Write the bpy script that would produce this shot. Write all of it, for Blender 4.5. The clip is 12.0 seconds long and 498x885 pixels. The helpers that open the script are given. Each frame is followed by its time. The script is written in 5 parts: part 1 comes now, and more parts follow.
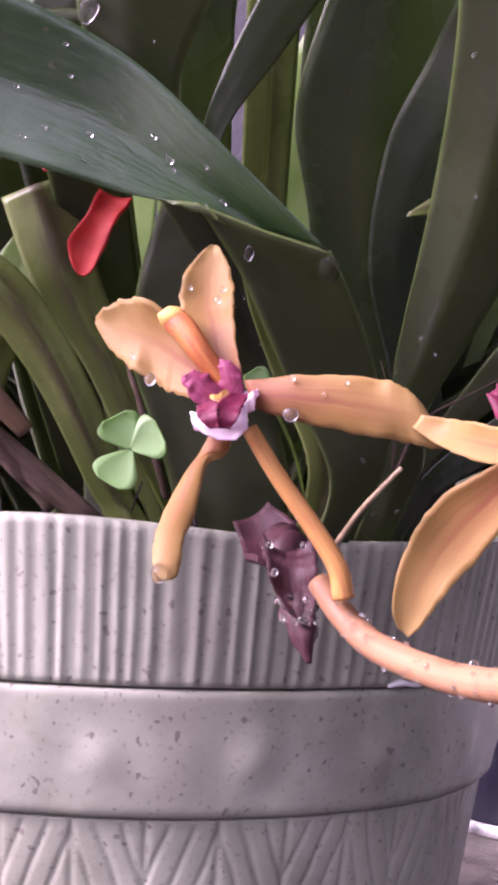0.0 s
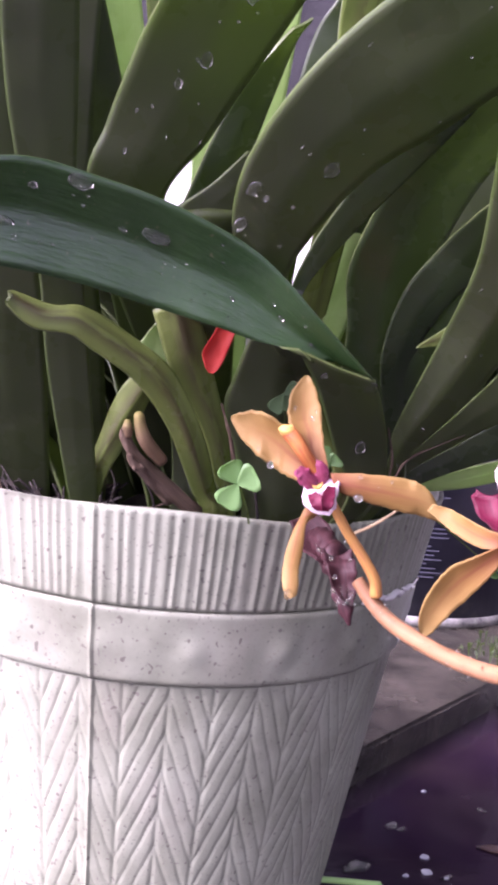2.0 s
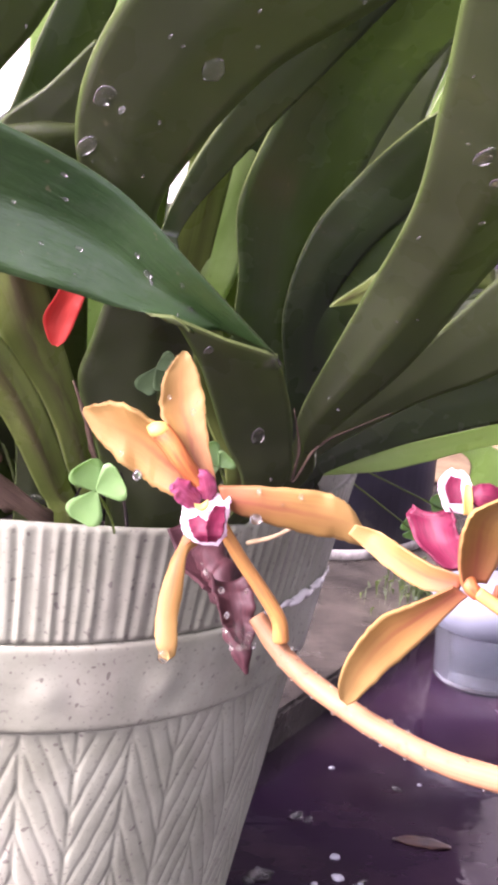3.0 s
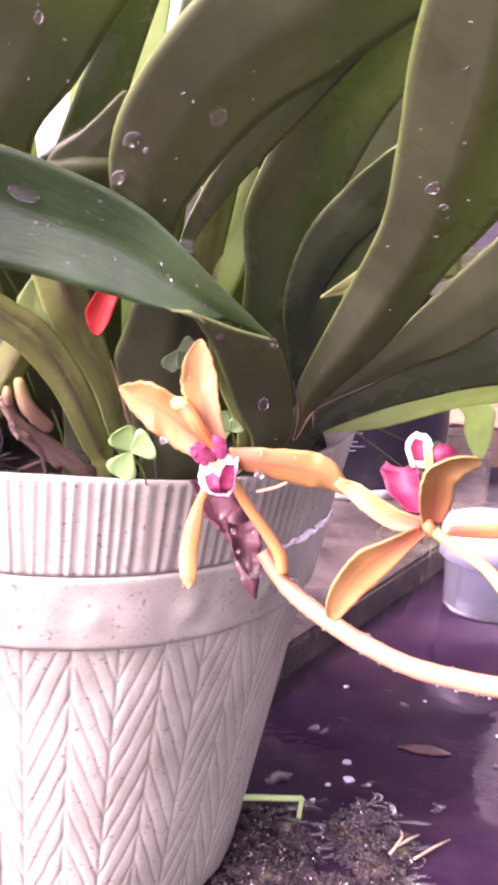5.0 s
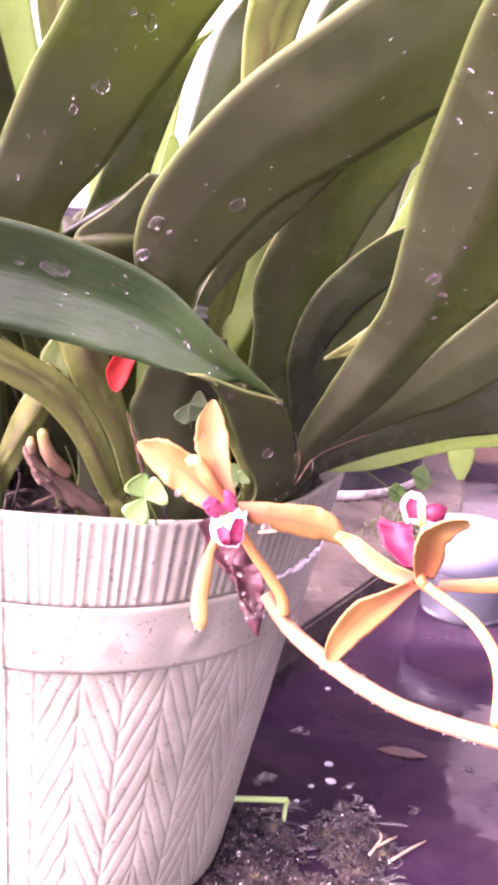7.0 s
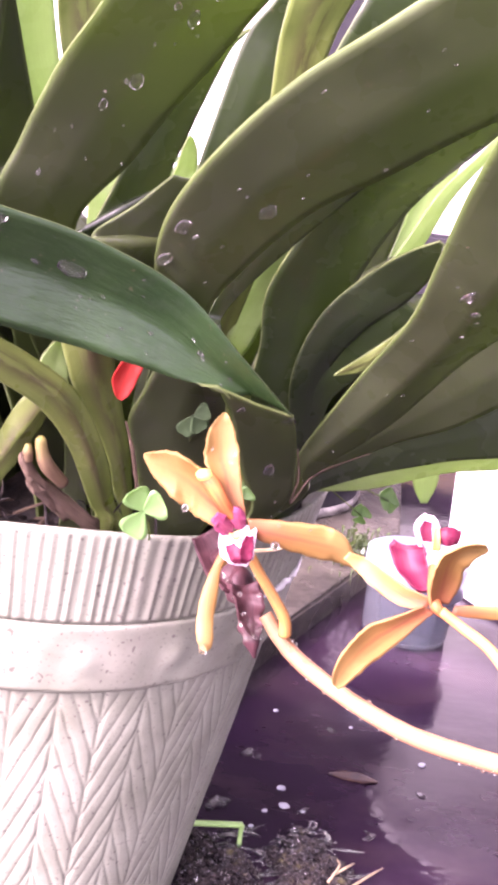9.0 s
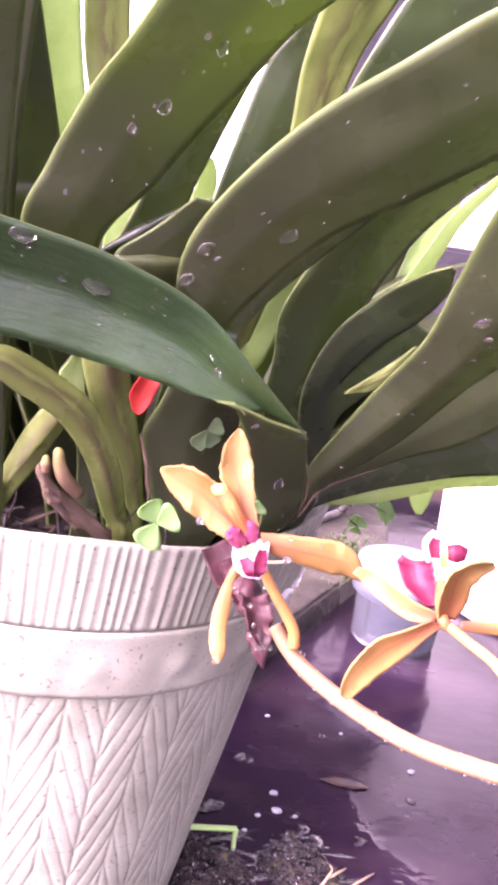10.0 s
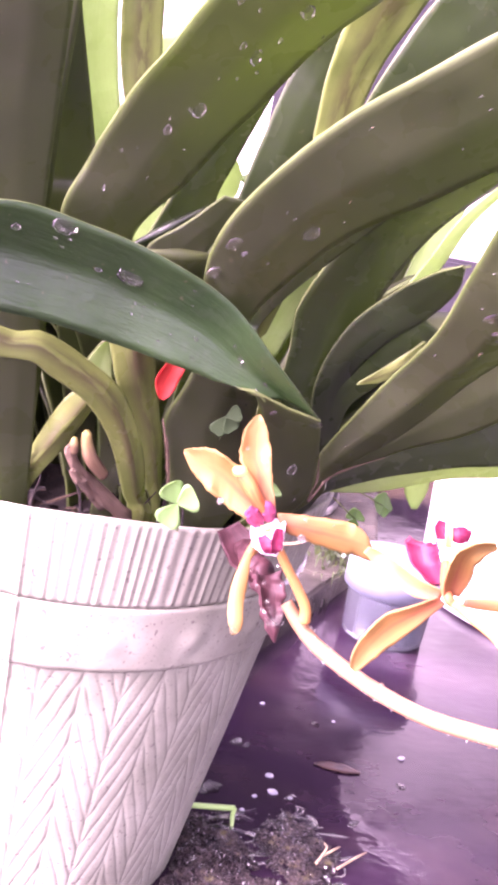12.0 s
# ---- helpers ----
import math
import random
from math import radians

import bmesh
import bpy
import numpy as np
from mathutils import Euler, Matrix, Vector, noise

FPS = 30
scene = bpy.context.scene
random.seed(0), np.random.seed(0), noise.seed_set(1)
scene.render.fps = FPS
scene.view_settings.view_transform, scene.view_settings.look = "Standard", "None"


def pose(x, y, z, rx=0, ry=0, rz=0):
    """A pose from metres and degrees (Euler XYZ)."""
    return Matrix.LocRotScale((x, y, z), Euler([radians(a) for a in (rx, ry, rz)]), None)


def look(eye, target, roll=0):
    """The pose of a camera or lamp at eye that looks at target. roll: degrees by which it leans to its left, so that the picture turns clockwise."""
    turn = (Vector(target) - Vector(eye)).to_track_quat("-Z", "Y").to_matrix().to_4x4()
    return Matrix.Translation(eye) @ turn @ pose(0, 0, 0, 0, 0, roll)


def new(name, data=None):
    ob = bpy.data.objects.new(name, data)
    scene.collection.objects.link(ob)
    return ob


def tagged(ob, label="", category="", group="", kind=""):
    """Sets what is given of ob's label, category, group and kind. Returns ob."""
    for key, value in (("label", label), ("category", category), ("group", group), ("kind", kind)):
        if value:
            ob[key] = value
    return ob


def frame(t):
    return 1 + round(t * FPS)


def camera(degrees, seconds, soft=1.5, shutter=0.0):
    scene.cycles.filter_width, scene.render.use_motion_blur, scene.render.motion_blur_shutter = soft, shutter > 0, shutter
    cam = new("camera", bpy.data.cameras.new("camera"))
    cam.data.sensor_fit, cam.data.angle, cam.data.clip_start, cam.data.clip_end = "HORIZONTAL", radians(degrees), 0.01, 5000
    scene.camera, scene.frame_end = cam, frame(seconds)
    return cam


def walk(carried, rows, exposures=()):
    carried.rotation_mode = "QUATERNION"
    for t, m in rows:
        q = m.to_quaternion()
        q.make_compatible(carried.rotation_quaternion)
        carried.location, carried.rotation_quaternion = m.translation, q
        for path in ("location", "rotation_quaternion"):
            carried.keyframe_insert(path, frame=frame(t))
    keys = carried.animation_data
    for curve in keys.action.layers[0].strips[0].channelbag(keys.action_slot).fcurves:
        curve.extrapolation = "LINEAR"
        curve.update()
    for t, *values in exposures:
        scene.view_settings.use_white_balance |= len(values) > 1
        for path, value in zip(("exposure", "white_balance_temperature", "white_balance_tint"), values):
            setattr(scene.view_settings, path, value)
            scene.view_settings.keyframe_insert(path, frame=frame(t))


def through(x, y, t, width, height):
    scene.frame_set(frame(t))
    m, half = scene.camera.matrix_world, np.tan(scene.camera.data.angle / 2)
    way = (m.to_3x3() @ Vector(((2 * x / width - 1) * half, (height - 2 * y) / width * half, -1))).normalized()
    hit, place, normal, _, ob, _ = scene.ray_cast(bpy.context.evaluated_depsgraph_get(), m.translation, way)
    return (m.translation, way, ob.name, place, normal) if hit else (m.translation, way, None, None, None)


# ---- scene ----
# the camera and its walk
cam = camera(22.44, 12.0, soft=3.8)
PATH = [
    (0.0, 0.0490, -0.3323, 0.1528, 94.57, -2.37, 3.87),
    (0.3, 0.0513, -0.3680, 0.1485, 95.05, -2.58, 3.71),
    (0.5, 0.0428, -0.4012, 0.1439, 95.35, -2.43, 1.46),
    (0.6, 0.0493, -0.4186, 0.1498, 94.08, -2.32, 2.28),
    (1.0, 0.0324, -0.4915, 0.1638, 91.11, -3.07, 0.22),
    (1.5, 0.0096, -0.4811, 0.1950, 86.58, -4.59, -1.39),
    (2.0, -0.0233, -0.4626, 0.2307, 81.86, -5.43, -5.44),
    (2.5, -0.0193, -0.4229, 0.2341, 79.62, -5.69, -8.06),
    (3.0, -0.0085, -0.3729, 0.2432, 76.69, -5.38, -10.34),
    (3.5, 0.0011, -0.3706, 0.2337, 76.66, -3.75, -9.16),
    (3.7, -0.0061, -0.3896, 0.2433, 75.97, -3.64, -8.04),
    (5.3, -0.0125, -0.4296, 0.2743, 72.35, -4.25, -9.16),
    (5.5, -0.0098, -0.4301, 0.2811, 71.36, -3.27, -9.21),
    (6.0, -0.0142, -0.4279, 0.2806, 71.46, -3.57, -9.11),
    (6.5, -0.0223, -0.4309, 0.2904, 71.36, -5.27, -9.92),
    (7.0, -0.0273, -0.4443, 0.2940, 72.22, -5.68, -9.82),
    (7.2, -0.0290, -0.4412, 0.2930, 72.51, -7.36, -9.24),
    (9.0, -0.0538, -0.4286, 0.2867, 73.48, -9.05, -13.72),
    (9.5, -0.0594, -0.4297, 0.2844, 73.74, -9.74, -13.91),
    (10.0, -0.0656, -0.4325, 0.2911, 73.63, -10.30, -14.43),
    (10.5, -0.0691, -0.4324, 0.2891, 73.84, -11.34, -14.84),
    (11.0, -0.0726, -0.4363, 0.2896, 74.14, -11.69, -15.51),
    (11.5, -0.0767, -0.4381, 0.2873, 74.32, -11.80, -15.73),
    (12.0, -0.0813, -0.4506, 0.2889, 74.08, -11.55, -15.06),
]
EXPOSURES = [(0.0, 2.16, 6000, 60), (1.0, 2.22, 5800, 50), (2.0, 2.16, 5820, 48), (2.5, 2.18, 5950, 48), (3.0, 2.72, 6250, 44), (3.5, 2.93, 6300, 45), (5.5, 3.24, 6560, 78), (7.0, 3.44, 6600, 79), (9.0, 3.19, 6350, 59), (10.5, 3.34, 6300, 73), (12.0, 3.48, 6300, 78)]
walk(cam, [(t, pose(x, y, z, rx, ry, rz)) for t, x, y, z, rx, ry, rz in PATH], EXPOSURES)

# ---- world and sun: a bright overcast sky, strongest from the left ----
world = bpy.data.worlds.new("sky")
scene.world = world
world.use_nodes = True
wn = world.node_tree.nodes
sky = wn.new("ShaderNodeTexSky")
sky.sky_type = "NISHITA"
sky.sun_disc = False
sky.sun_elevation = radians(39)
sky.sun_rotation = radians(-110)
sky.air_density, sky.dust_density, sky.ozone_density = 1.0, 6.0, 1.0
wn["Background"].inputs["Strength"].default_value = 0.15
cloud = wn.new("ShaderNodeHueSaturation")
cloud.inputs["Saturation"].default_value = 0.3
world.node_tree.links.new(sky.outputs["Color"], cloud.inputs["Color"])
world.node_tree.links.new(cloud.outputs["Color"], wn["Background"].inputs["Color"])
sun = new("sun", bpy.data.lights.new("sun", "SUN"))
sun.data.energy, sun.data.angle, sun.data.color = 1.8, radians(40), (1.0, 0.95, 0.88)
sun.matrix_world = look((-1.0, -0.36, 0.92), (0, 0, 0))


# ---- materials ----
def mat(name, colour, rough=0.5, metal=0.0, spec=0.5):
    m = bpy.data.materials.new(name)
    m.use_nodes = True
    b = m.node_tree.nodes["Principled BSDF"]
    b.inputs["Base Color"].default_value = (*colour, 1)
    b.inputs["Roughness"].default_value = rough
    b.inputs["Metallic"].default_value = metal
    b.inputs["Specular IOR Level"].default_value = spec
    return m, m.node_tree.nodes, m.node_tree.links, b


def noise_tex(n, l, scale, detail=4.0, rough=0.55, coords="Object", stretch=None):
    tc = n.new("ShaderNodeTexCoord")
    mp = n.new("ShaderNodeMapping")
    if stretch:
        mp.inputs["Scale"].default_value = stretch
    l.new(tc.outputs[coords], mp.inputs["Vector"])
    t = n.new("ShaderNodeTexNoise")
    t.inputs["Scale"].default_value = scale
    t.inputs["Detail"].default_value = detail
    t.inputs["Roughness"].default_value = rough
    l.new(mp.outputs["Vector"], t.inputs["Vector"])
    return t.outputs["Fac"]


def ramp(n, l, fac, stops):
    r = n.new("ShaderNodeValToRGB")
    e = r.color_ramp.elements
    while len(e) < len(stops):
        e.new(0.5)
    for k, (p, c) in enumerate(stops):
        e[k].position, e[k].color = p, (*c, 1)
    l.new(fac, r.inputs["Fac"])
    return r.outputs["Color"]


def mix(n, l, fac, a, b, blend="MIX"):
    x = n.new("ShaderNodeMix")
    x.data_type, x.blend_type = "RGBA", blend
    for sock, v in ((x.inputs["Factor"], fac), (x.inputs["A"], a), (x.inputs["B"], b)):
        if isinstance(v, (int, float)):
            sock.default_value = v
        elif isinstance(v, tuple):
            sock.default_value = (*v, 1)
        else:
            l.new(v, sock)
    return x.outputs["Result"]


def bump(n, l, b, height, strength, dist=0.001):
    bp = n.new("ShaderNodeBump")
    bp.inputs["Strength"].default_value, bp.inputs["Distance"].default_value = strength, dist
    l.new(height, bp.inputs["Height"])
    l.new(bp.outputs["Normal"], b.inputs["Normal"])


def see_through(m, n, l, b, colour, share):
    """Thin tissue: part of the light goes through it."""
    tr = n.new("ShaderNodeBsdfTranslucent")
    if isinstance(colour, tuple):
        tr.inputs["Color"].default_value = (*colour, 1)
    else:
        l.new(colour, tr.inputs["Color"])
    mx = n.new("ShaderNodeMixShader")
    mx.inputs["Fac"].default_value = share
    l.new(b.outputs["BSDF"], mx.inputs[1])
    l.new(tr.outputs["BSDF"], mx.inputs[2])
    l.new(mx.outputs["Shader"], n["Material Output"].inputs["Surface"])


def leaf_material(name, dark, light, through, share, rough, spec=0.5, film=0.0, rim=0.0, stain=0.0, margin=None):
    m, n, l, b = mat(name, light, rough, 0.0, spec)
    veins = noise_tex(n, l, 1.0, 3.0, 0.6, "UV", (44, 0.8, 1))
    blotch = noise_tex(n, l, 45.0, 5.0, 0.65)
    fac = mix(n, l, 0.78, veins, blotch)
    col = ramp(n, l, fac, [(0.32, dark), (0.68, light)])
    dust = noise_tex(n, l, 130.0, 5.0, 0.7)
    col = mix(n, l, ramp(n, l, dust, [(0.50, (0, 0, 0)), (0.72, (0.35, 0.35, 0.35))]), col, tuple(0.6 * c + 0.03 for c in light))
    shade = noise_tex(n, l, 17.0, 3.0, 0.6)
    col = mix(n, l, ramp(n, l, shade, [(0.42, (0, 0, 0)), (0.68, (0.55, 0.55, 0.55))]), col, (dark[0] * 1.15, dark[1] * 0.95, dark[2] * 1.1))
    tc = n.new("ShaderNodeTexCoord")
    sp = n.new("ShaderNodeSeparateXYZ")
    l.new(tc.outputs["UV"], sp.inputs["Vector"])
    edge = ramp(n, l, sp.outputs["X"], [(0.0, (0.35, 0.35, 0.35)), (0.015, (0, 0, 0)), (0.985, (0, 0, 0)), (1.0, (0.35, 0.35, 0.35))])
    col = mix(n, l, edge, col, tuple(min(0.5, 1.4 * c + 0.02) for c in light))
    # Light glowing through the leaf edges is painted here as a green band.
    if margin:
        glow = ramp(n, l, sp.outputs["X"], [(0.0, (1, 1, 1)), (0.018, (0.45, 0.45, 0.45)), (0.04, (0, 0, 0)), (0.96, (0, 0, 0)), (0.982, (0.45, 0.45, 0.45)), (1.0, (1, 1, 1))])
        col = mix(n, l, glow, col, margin)
    # Sky glare along one margin is painted into the base colour.
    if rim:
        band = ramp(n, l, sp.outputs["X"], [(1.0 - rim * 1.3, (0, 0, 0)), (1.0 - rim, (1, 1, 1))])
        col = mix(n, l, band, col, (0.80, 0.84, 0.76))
    if stain:
        old = noise_tex(n, l, 1.0, 4.0, 0.65, "UV", (4.5, 1.3, 1))
        col = mix(n, l, mix(n, l, 1.0, ramp(n, l, old, [(0.40, (0, 0, 0)), (0.52, (stain,) * 3)]), ramp(n, l, sp.outputs["X"], [(0.2, (0, 0, 0)), (0.45, (1, 1, 1)), (0.62, (1, 1, 1)), (0.8, (0, 0, 0))]), "MULTIPLY"), col, (0.060, 0.036, 0.026))
    water = noise_tex(n, l, 70.0, 3.0, 0.5)
    l.new(ramp(n, l, water, [(0.30, (rough * 0.45,) * 3), (0.70, (min(1, rough * 1.5),) * 3)]), b.inputs["Roughness"])
    specks = noise_tex(n, l, 420.0, 2.0, 0.5)
    col = mix(n, l, ramp(n, l, specks, [(0.70, (0, 0, 0)), (0.76, (0.6, 0.6, 0.6))]), col, (0.10, 0.09, 0.05))
    l.new(col, b.inputs["Base Color"])
    if film:
        bump(n, l, b, noise_tex(n, l, 1.0, 5.0, 0.65, "UV", (12, 2.4, 1)), film, 0.0016)
    else:
        bump(n, l, b, veins, 0.15, 0.0006)
    see_through(m, n, l, b, through, share)
    return m


LEAF_TOP = leaf_material("leaf_upper_side", (0.014, 0.022, 0.011), (0.028, 0.044, 0.018), (0.34, 0.50, 0.12), 0.15, 0.26, 0.5)
LEAF_WET = leaf_material("wet_leaf", (0.015, 0.040, 0.012), (0.030, 0.068, 0.020), (0.13, 0.28, 0.06), 0.08, 0.09, 0.65, 0.32)
LEAF_UNDER = leaf_material("leaf_underside", (0.025, 0.029, 0.017), (0.053, 0.063, 0.032), (0.44, 0.57, 0.18), 0.45, 0.34, 0.4, margin=(0.105, 0.160, 0.045))
# Lighter copy of the leaf colours, for leaves with sky light behind them.
LEAF_LIT = leaf_material("lit_leaf", (0.17, 0.29, 0.07), (0.46, 0.60, 0.29), (0.66, 0.88, 0.36), 0.45, 0.3)
LEAF_SHEATH = leaf_material("leaf_sheath", (0.095, 0.135, 0.032), (0.215, 0.270, 0.070), (0.30, 0.46, 0.07), 0.24, 0.36, stain=0.8)
LEAF_GLARE = leaf_material("glare_margined_leaf", (0.085, 0.165, 0.070), (0.22, 0.345, 0.18), (0.38, 0.55, 0.28), 0.2, 0.25, 0.6, rim=0.13)
LEAF_EDGE = leaf_material("leaf_margin", (0.05, 0.07, 0.02), (0.10, 0.13, 0.045), (0.30, 0.42, 0.10), 0.2, 0.4)


def petal_material(name, base, vein, through, share=0.35, tip=None, midrib=None):
    m, n, l, b = mat(name, base, 0.55, 0.0, 0.25)
    veins = noise_tex(n, l, 1.0, 3.0, 0.6, "UV", (17, 0.7, 1))
    blotch = noise_tex(n, l, 150.0, 4.0, 0.6)
    col = ramp(n, l, veins, [(0.25, vein), (0.62, base)])
    tc = n.new("ShaderNodeTexCoord")
    sp = n.new("ShaderNodeSeparateXYZ")
    l.new(tc.outputs["UV"], sp.inputs["Vector"])
    along = n.new("ShaderNodeMath")
    along.operation = "MULTIPLY"
    along.inputs[1].default_value = 0.25
    l.new(sp.outputs["Y"], along.inputs[0])
    if tip:
        far = ramp(n, l, along.outputs[0], [(0.35, (0, 0, 0)), (1.0, (0.8, 0.8, 0.8))])
        col = mix(n, l, far, col, tip)
        edge = ramp(n, l, sp.outputs["X"], [(0.0, (0.8, 0.8, 0.8)), (0.10, (0, 0, 0)), (0.90, (0, 0, 0)), (1.0, (0.8, 0.8, 0.8))])
        col = mix(n, l, edge, col, tip)
    if midrib:
        rib = ramp(n, l, sp.outputs["X"], [(0.20, (0, 0, 0)), (0.34, (0.35, 0.35, 0.35)), (0.42, (0.22, 0.22, 0.22)), (0.50, (0.95, 0.95, 0.95)), (0.58, (0.22, 0.22, 0.22)), (0.66, (0.35, 0.35, 0.35)), (0.80, (0, 0, 0))])
        near = ramp(n, l, along.outputs[0], [(0.15, (0.95, 0.95, 0.95)), (0.60, (0.35, 0.35, 0.35)), (0.95, (0, 0, 0))])
        col = mix(n, l, mix(n, l, 1.0, rib, near, "MULTIPLY"), col, midrib)
        blush = ramp(n, l, along.outputs[0], [(0.0, (0.75, 0.75, 0.75)), (0.14, (0.4, 0.4, 0.4)), (0.34, (0, 0, 0))])
        col = mix(n, l, blush, col, midrib)
    col = mix(n, l, ramp(n, l, blotch, [(0.45, (0, 0, 0)), (0.75, (0.3, 0.3, 0.3))]), col, vein)
    l.new(col, b.inputs["Base Color"])
    bump(n, l, b, veins, 0.18, 0.0005)
    see_through(m, n, l, b, through, share)
    return m


PETAL = petal_material("orchid_tepal", (0.245, 0.142, 0.038), (0.200, 0.104, 0.030), (0.50, 0.35, 0.09), 0.21, (0.280, 0.190, 0.068), (0.15, 0.032, 0.020))
PETAL_BACK = petal_material("orchid_tepal_back", (0.242, 0.140, 0.038), (0.196, 0.102, 0.030), (0.49, 0.34, 0.09), 0.21, (0.280, 0.190, 0.068), (0.16, 0.040, 0.026))
LIP = petal_material("orchid_lip", (0.115, 0.010, 0.030), (0.052, 0.003, 0.013), (0.20, 0.02, 0.035), 0.06)
LIP_SIDE = petal_material("orchid_lip_side", (0.115, 0.010, 0.030), (0.24, 0.06, 0.11), (0.24, 0.02, 0.06), 0.06, (0.21, 0.04, 0.085))
LIP_WHITE = petal_material("orchid_lip_margin", (0.80, 0.70, 0.74), (0.72, 0.55, 0.64), (0.8, 0.6, 0.7), 0.25)
COLUMN = petal_material("orchid_column", (0.38, 0.15, 0.04), (0.26, 0.04, 0.02), (0.5, 0.2, 0.06), 0.10)
CAP = petal_material("anther_cap", (0.62, 0.40, 0.11), (0.55, 0.30, 0.08), (0.7, 0.5, 0.1), 0.15)
STEM = petal_material("orchid_stem", (0.29, 0.160, 0.078), (0.23, 0.100, 0.054), (0.5, 0.25, 0.1), 0.08)
PEDICEL = petal_material("orchid_pedicel", (0.50, 0.27, 0.07), (0.36, 0.14, 0.06), (0.5, 0.25, 0.1), 0.1)
BRACT = petal_material("purple_bract", (0.070, 0.026, 0.030), (0.026, 0.011, 0.013), (0.1, 0.02, 0.04), 0.06)
BUD = petal_material("pale_bud", (0.17, 0.115, 0.062), (0.12, 0.075, 0.045), (0.4, 0.25, 0.1), 0.1, (0.27, 0.25, 0.06))
RED = petal_material("red_blossom", (0.48, 0.045, 0.03), (0.36, 0.03, 0.02), (0.7, 0.05, 0.02), 0.3)
CLOVER = leaf_material("sorrel_leaf", (0.12, 0.25, 0.07), (0.19, 0.35, 0.12), (0.35, 0.6, 0.12), 0.35, 0.5)
# Darkened copy of the sorrel green; shade is put into the colour.
DIMMED_GREEN = leaf_material("dimmed_weed_leaf", (0.034, 0.066, 0.026), (0.066, 0.110, 0.046), (0.20, 0.34, 0.08), 0.2, 0.8, 0.2)

WATER, n, l, b = mat("water", (0.95, 0.97, 0.90), 0.02)
b.inputs["Transmission Weight"].default_value, b.inputs["IOR"].default_value = 0.985, 1.33

POT, n, l, b = mat("moulded_plastic", (0.62, 0.60, 0.57), 0.5, 0.0, 0.35)
grime = noise_tex(n, l, 26.0, 6.0, 0.65)
fine = noise_tex(n, l, 420.0, 5.0, 0.6)
spots = noise_tex(n, l, 560.0, 0.0, 0.5)
streak = noise_tex(n, l, 60.0, 4.0, 0.6, "Object", (1, 1, 0.25))
col = ramp(n, l, grime, [(0.28, (0.150, 0.160, 0.113)), (0.62, (0.278, 0.297, 0.224))])
col = mix(n, l, ramp(n, l, streak, [(0.50, (0, 0, 0)), (0.8, (0.35, 0.35, 0.35))]), col, (0.31, 0.285, 0.24))
col = mix(n, l, ramp(n, l, spots, [(0.752, (0, 0, 0)), (0.80, (0.7, 0.7, 0.7))]), col, (0.09, 0.075, 0.065))
tiny = noise_tex(n, l, 900.0, 0.0, 0.5)
col = mix(n, l, ramp(n, l, tiny, [(0.69, (0, 0, 0)), (0.80, (0.42, 0.42, 0.42))]), col, (0.10, 0.085, 0.075))
smear = noise_tex(n, l, 95.0, 6.0, 0.75, "Object", (1, 1, 0.5))
col = mix(n, l, ramp(n, l, smear, [(0.55, (0, 0, 0)), (0.78, (0.45, 0.45, 0.45))]), col, (0.20, 0.185, 0.155))
l.new(col, b.inputs["Base Color"])
bump(n, l, b, fine, 0.25, 0.0004)

CHIP, *_ = mat("wet_broken_plastic", (0.62, 0.61, 0.58), 0.08, 0.0, 0.8)
SOIL, n, l, b = mat("potting_mix", (0.02, 0.014, 0.011), 0.75)
l.new(ramp(n, l, noise_tex(n, l, 260.0, 6.0, 0.7), [(0.35, (0.008, 0.006, 0.006)), (0.7, (0.05, 0.032, 0.024))]), b.inputs["Base Color"])
bump(n, l, b, noise_tex(n, l, 300.0, 6.0, 0.7), 1.0, 0.003)

BARK, n, l, b = mat("dry_sheath", (0.13, 0.08, 0.055), 0.7)
l.new(ramp(n, l, noise_tex(n, l, 1.0, 4.0, 0.65, "UV", (30, 2, 1)), [(0.3, (0.045, 0.028, 0.018)), (0.72, (0.22, 0.145, 0.09))]), b.inputs["Base Color"])
bump(n, l, b, noise_tex(n, l, 1.0, 4.0, 0.65, "UV", (30, 2, 1)), 0.8, 0.001)

FLOOR, n, l, b = mat("wet_dark_floor", (0.02, 0.018, 0.022), 0.1, 0.0, 0.17)
big = noise_tex(n, l, 9.0, 5.0, 0.6)
floor_col = ramp(n, l, big, [(0.35, (0.009, 0.004, 0.009)), (0.6, (0.019, 0.009, 0.020)), (0.78, (0.042, 0.026, 0.041))])
silt = noise_tex(n, l, 22.0, 4.0, 0.6, "Object", (1, 1.5, 1))
floor_col = mix(n, l, ramp(n, l, silt, [(0.48, (0, 0, 0)), (0.72, (0.7, 0.7, 0.7))]), floor_col, (0.034, 0.020, 0.026))
l.new(floor_col, b.inputs["Base Color"])
l.new(ramp(n, l, noise_tex(n, l, 14.0, 4.0, 0.6), [(0.4, (0.04, 0.04, 0.04)), (0.75, (0.30, 0.30, 0.30))]), b.inputs["Roughness"])
bump(n, l, b, noise_tex(n, l, 34.0, 3.0, 0.55, "Object", (1, 1.2, 1)), 0.10, 0.004)

CONCRETE, n, l, b = mat("wet_concrete", (0.2, 0.19, 0.18), 0.35, 0.0, 0.18)
l.new(ramp(n, l, noise_tex(n, l, 22.0, 6.0, 0.65), [(0.32, (0.012, 0.011, 0.010)), (0.66, (0.060, 0.053, 0.043))]), b.inputs["Base Color"])
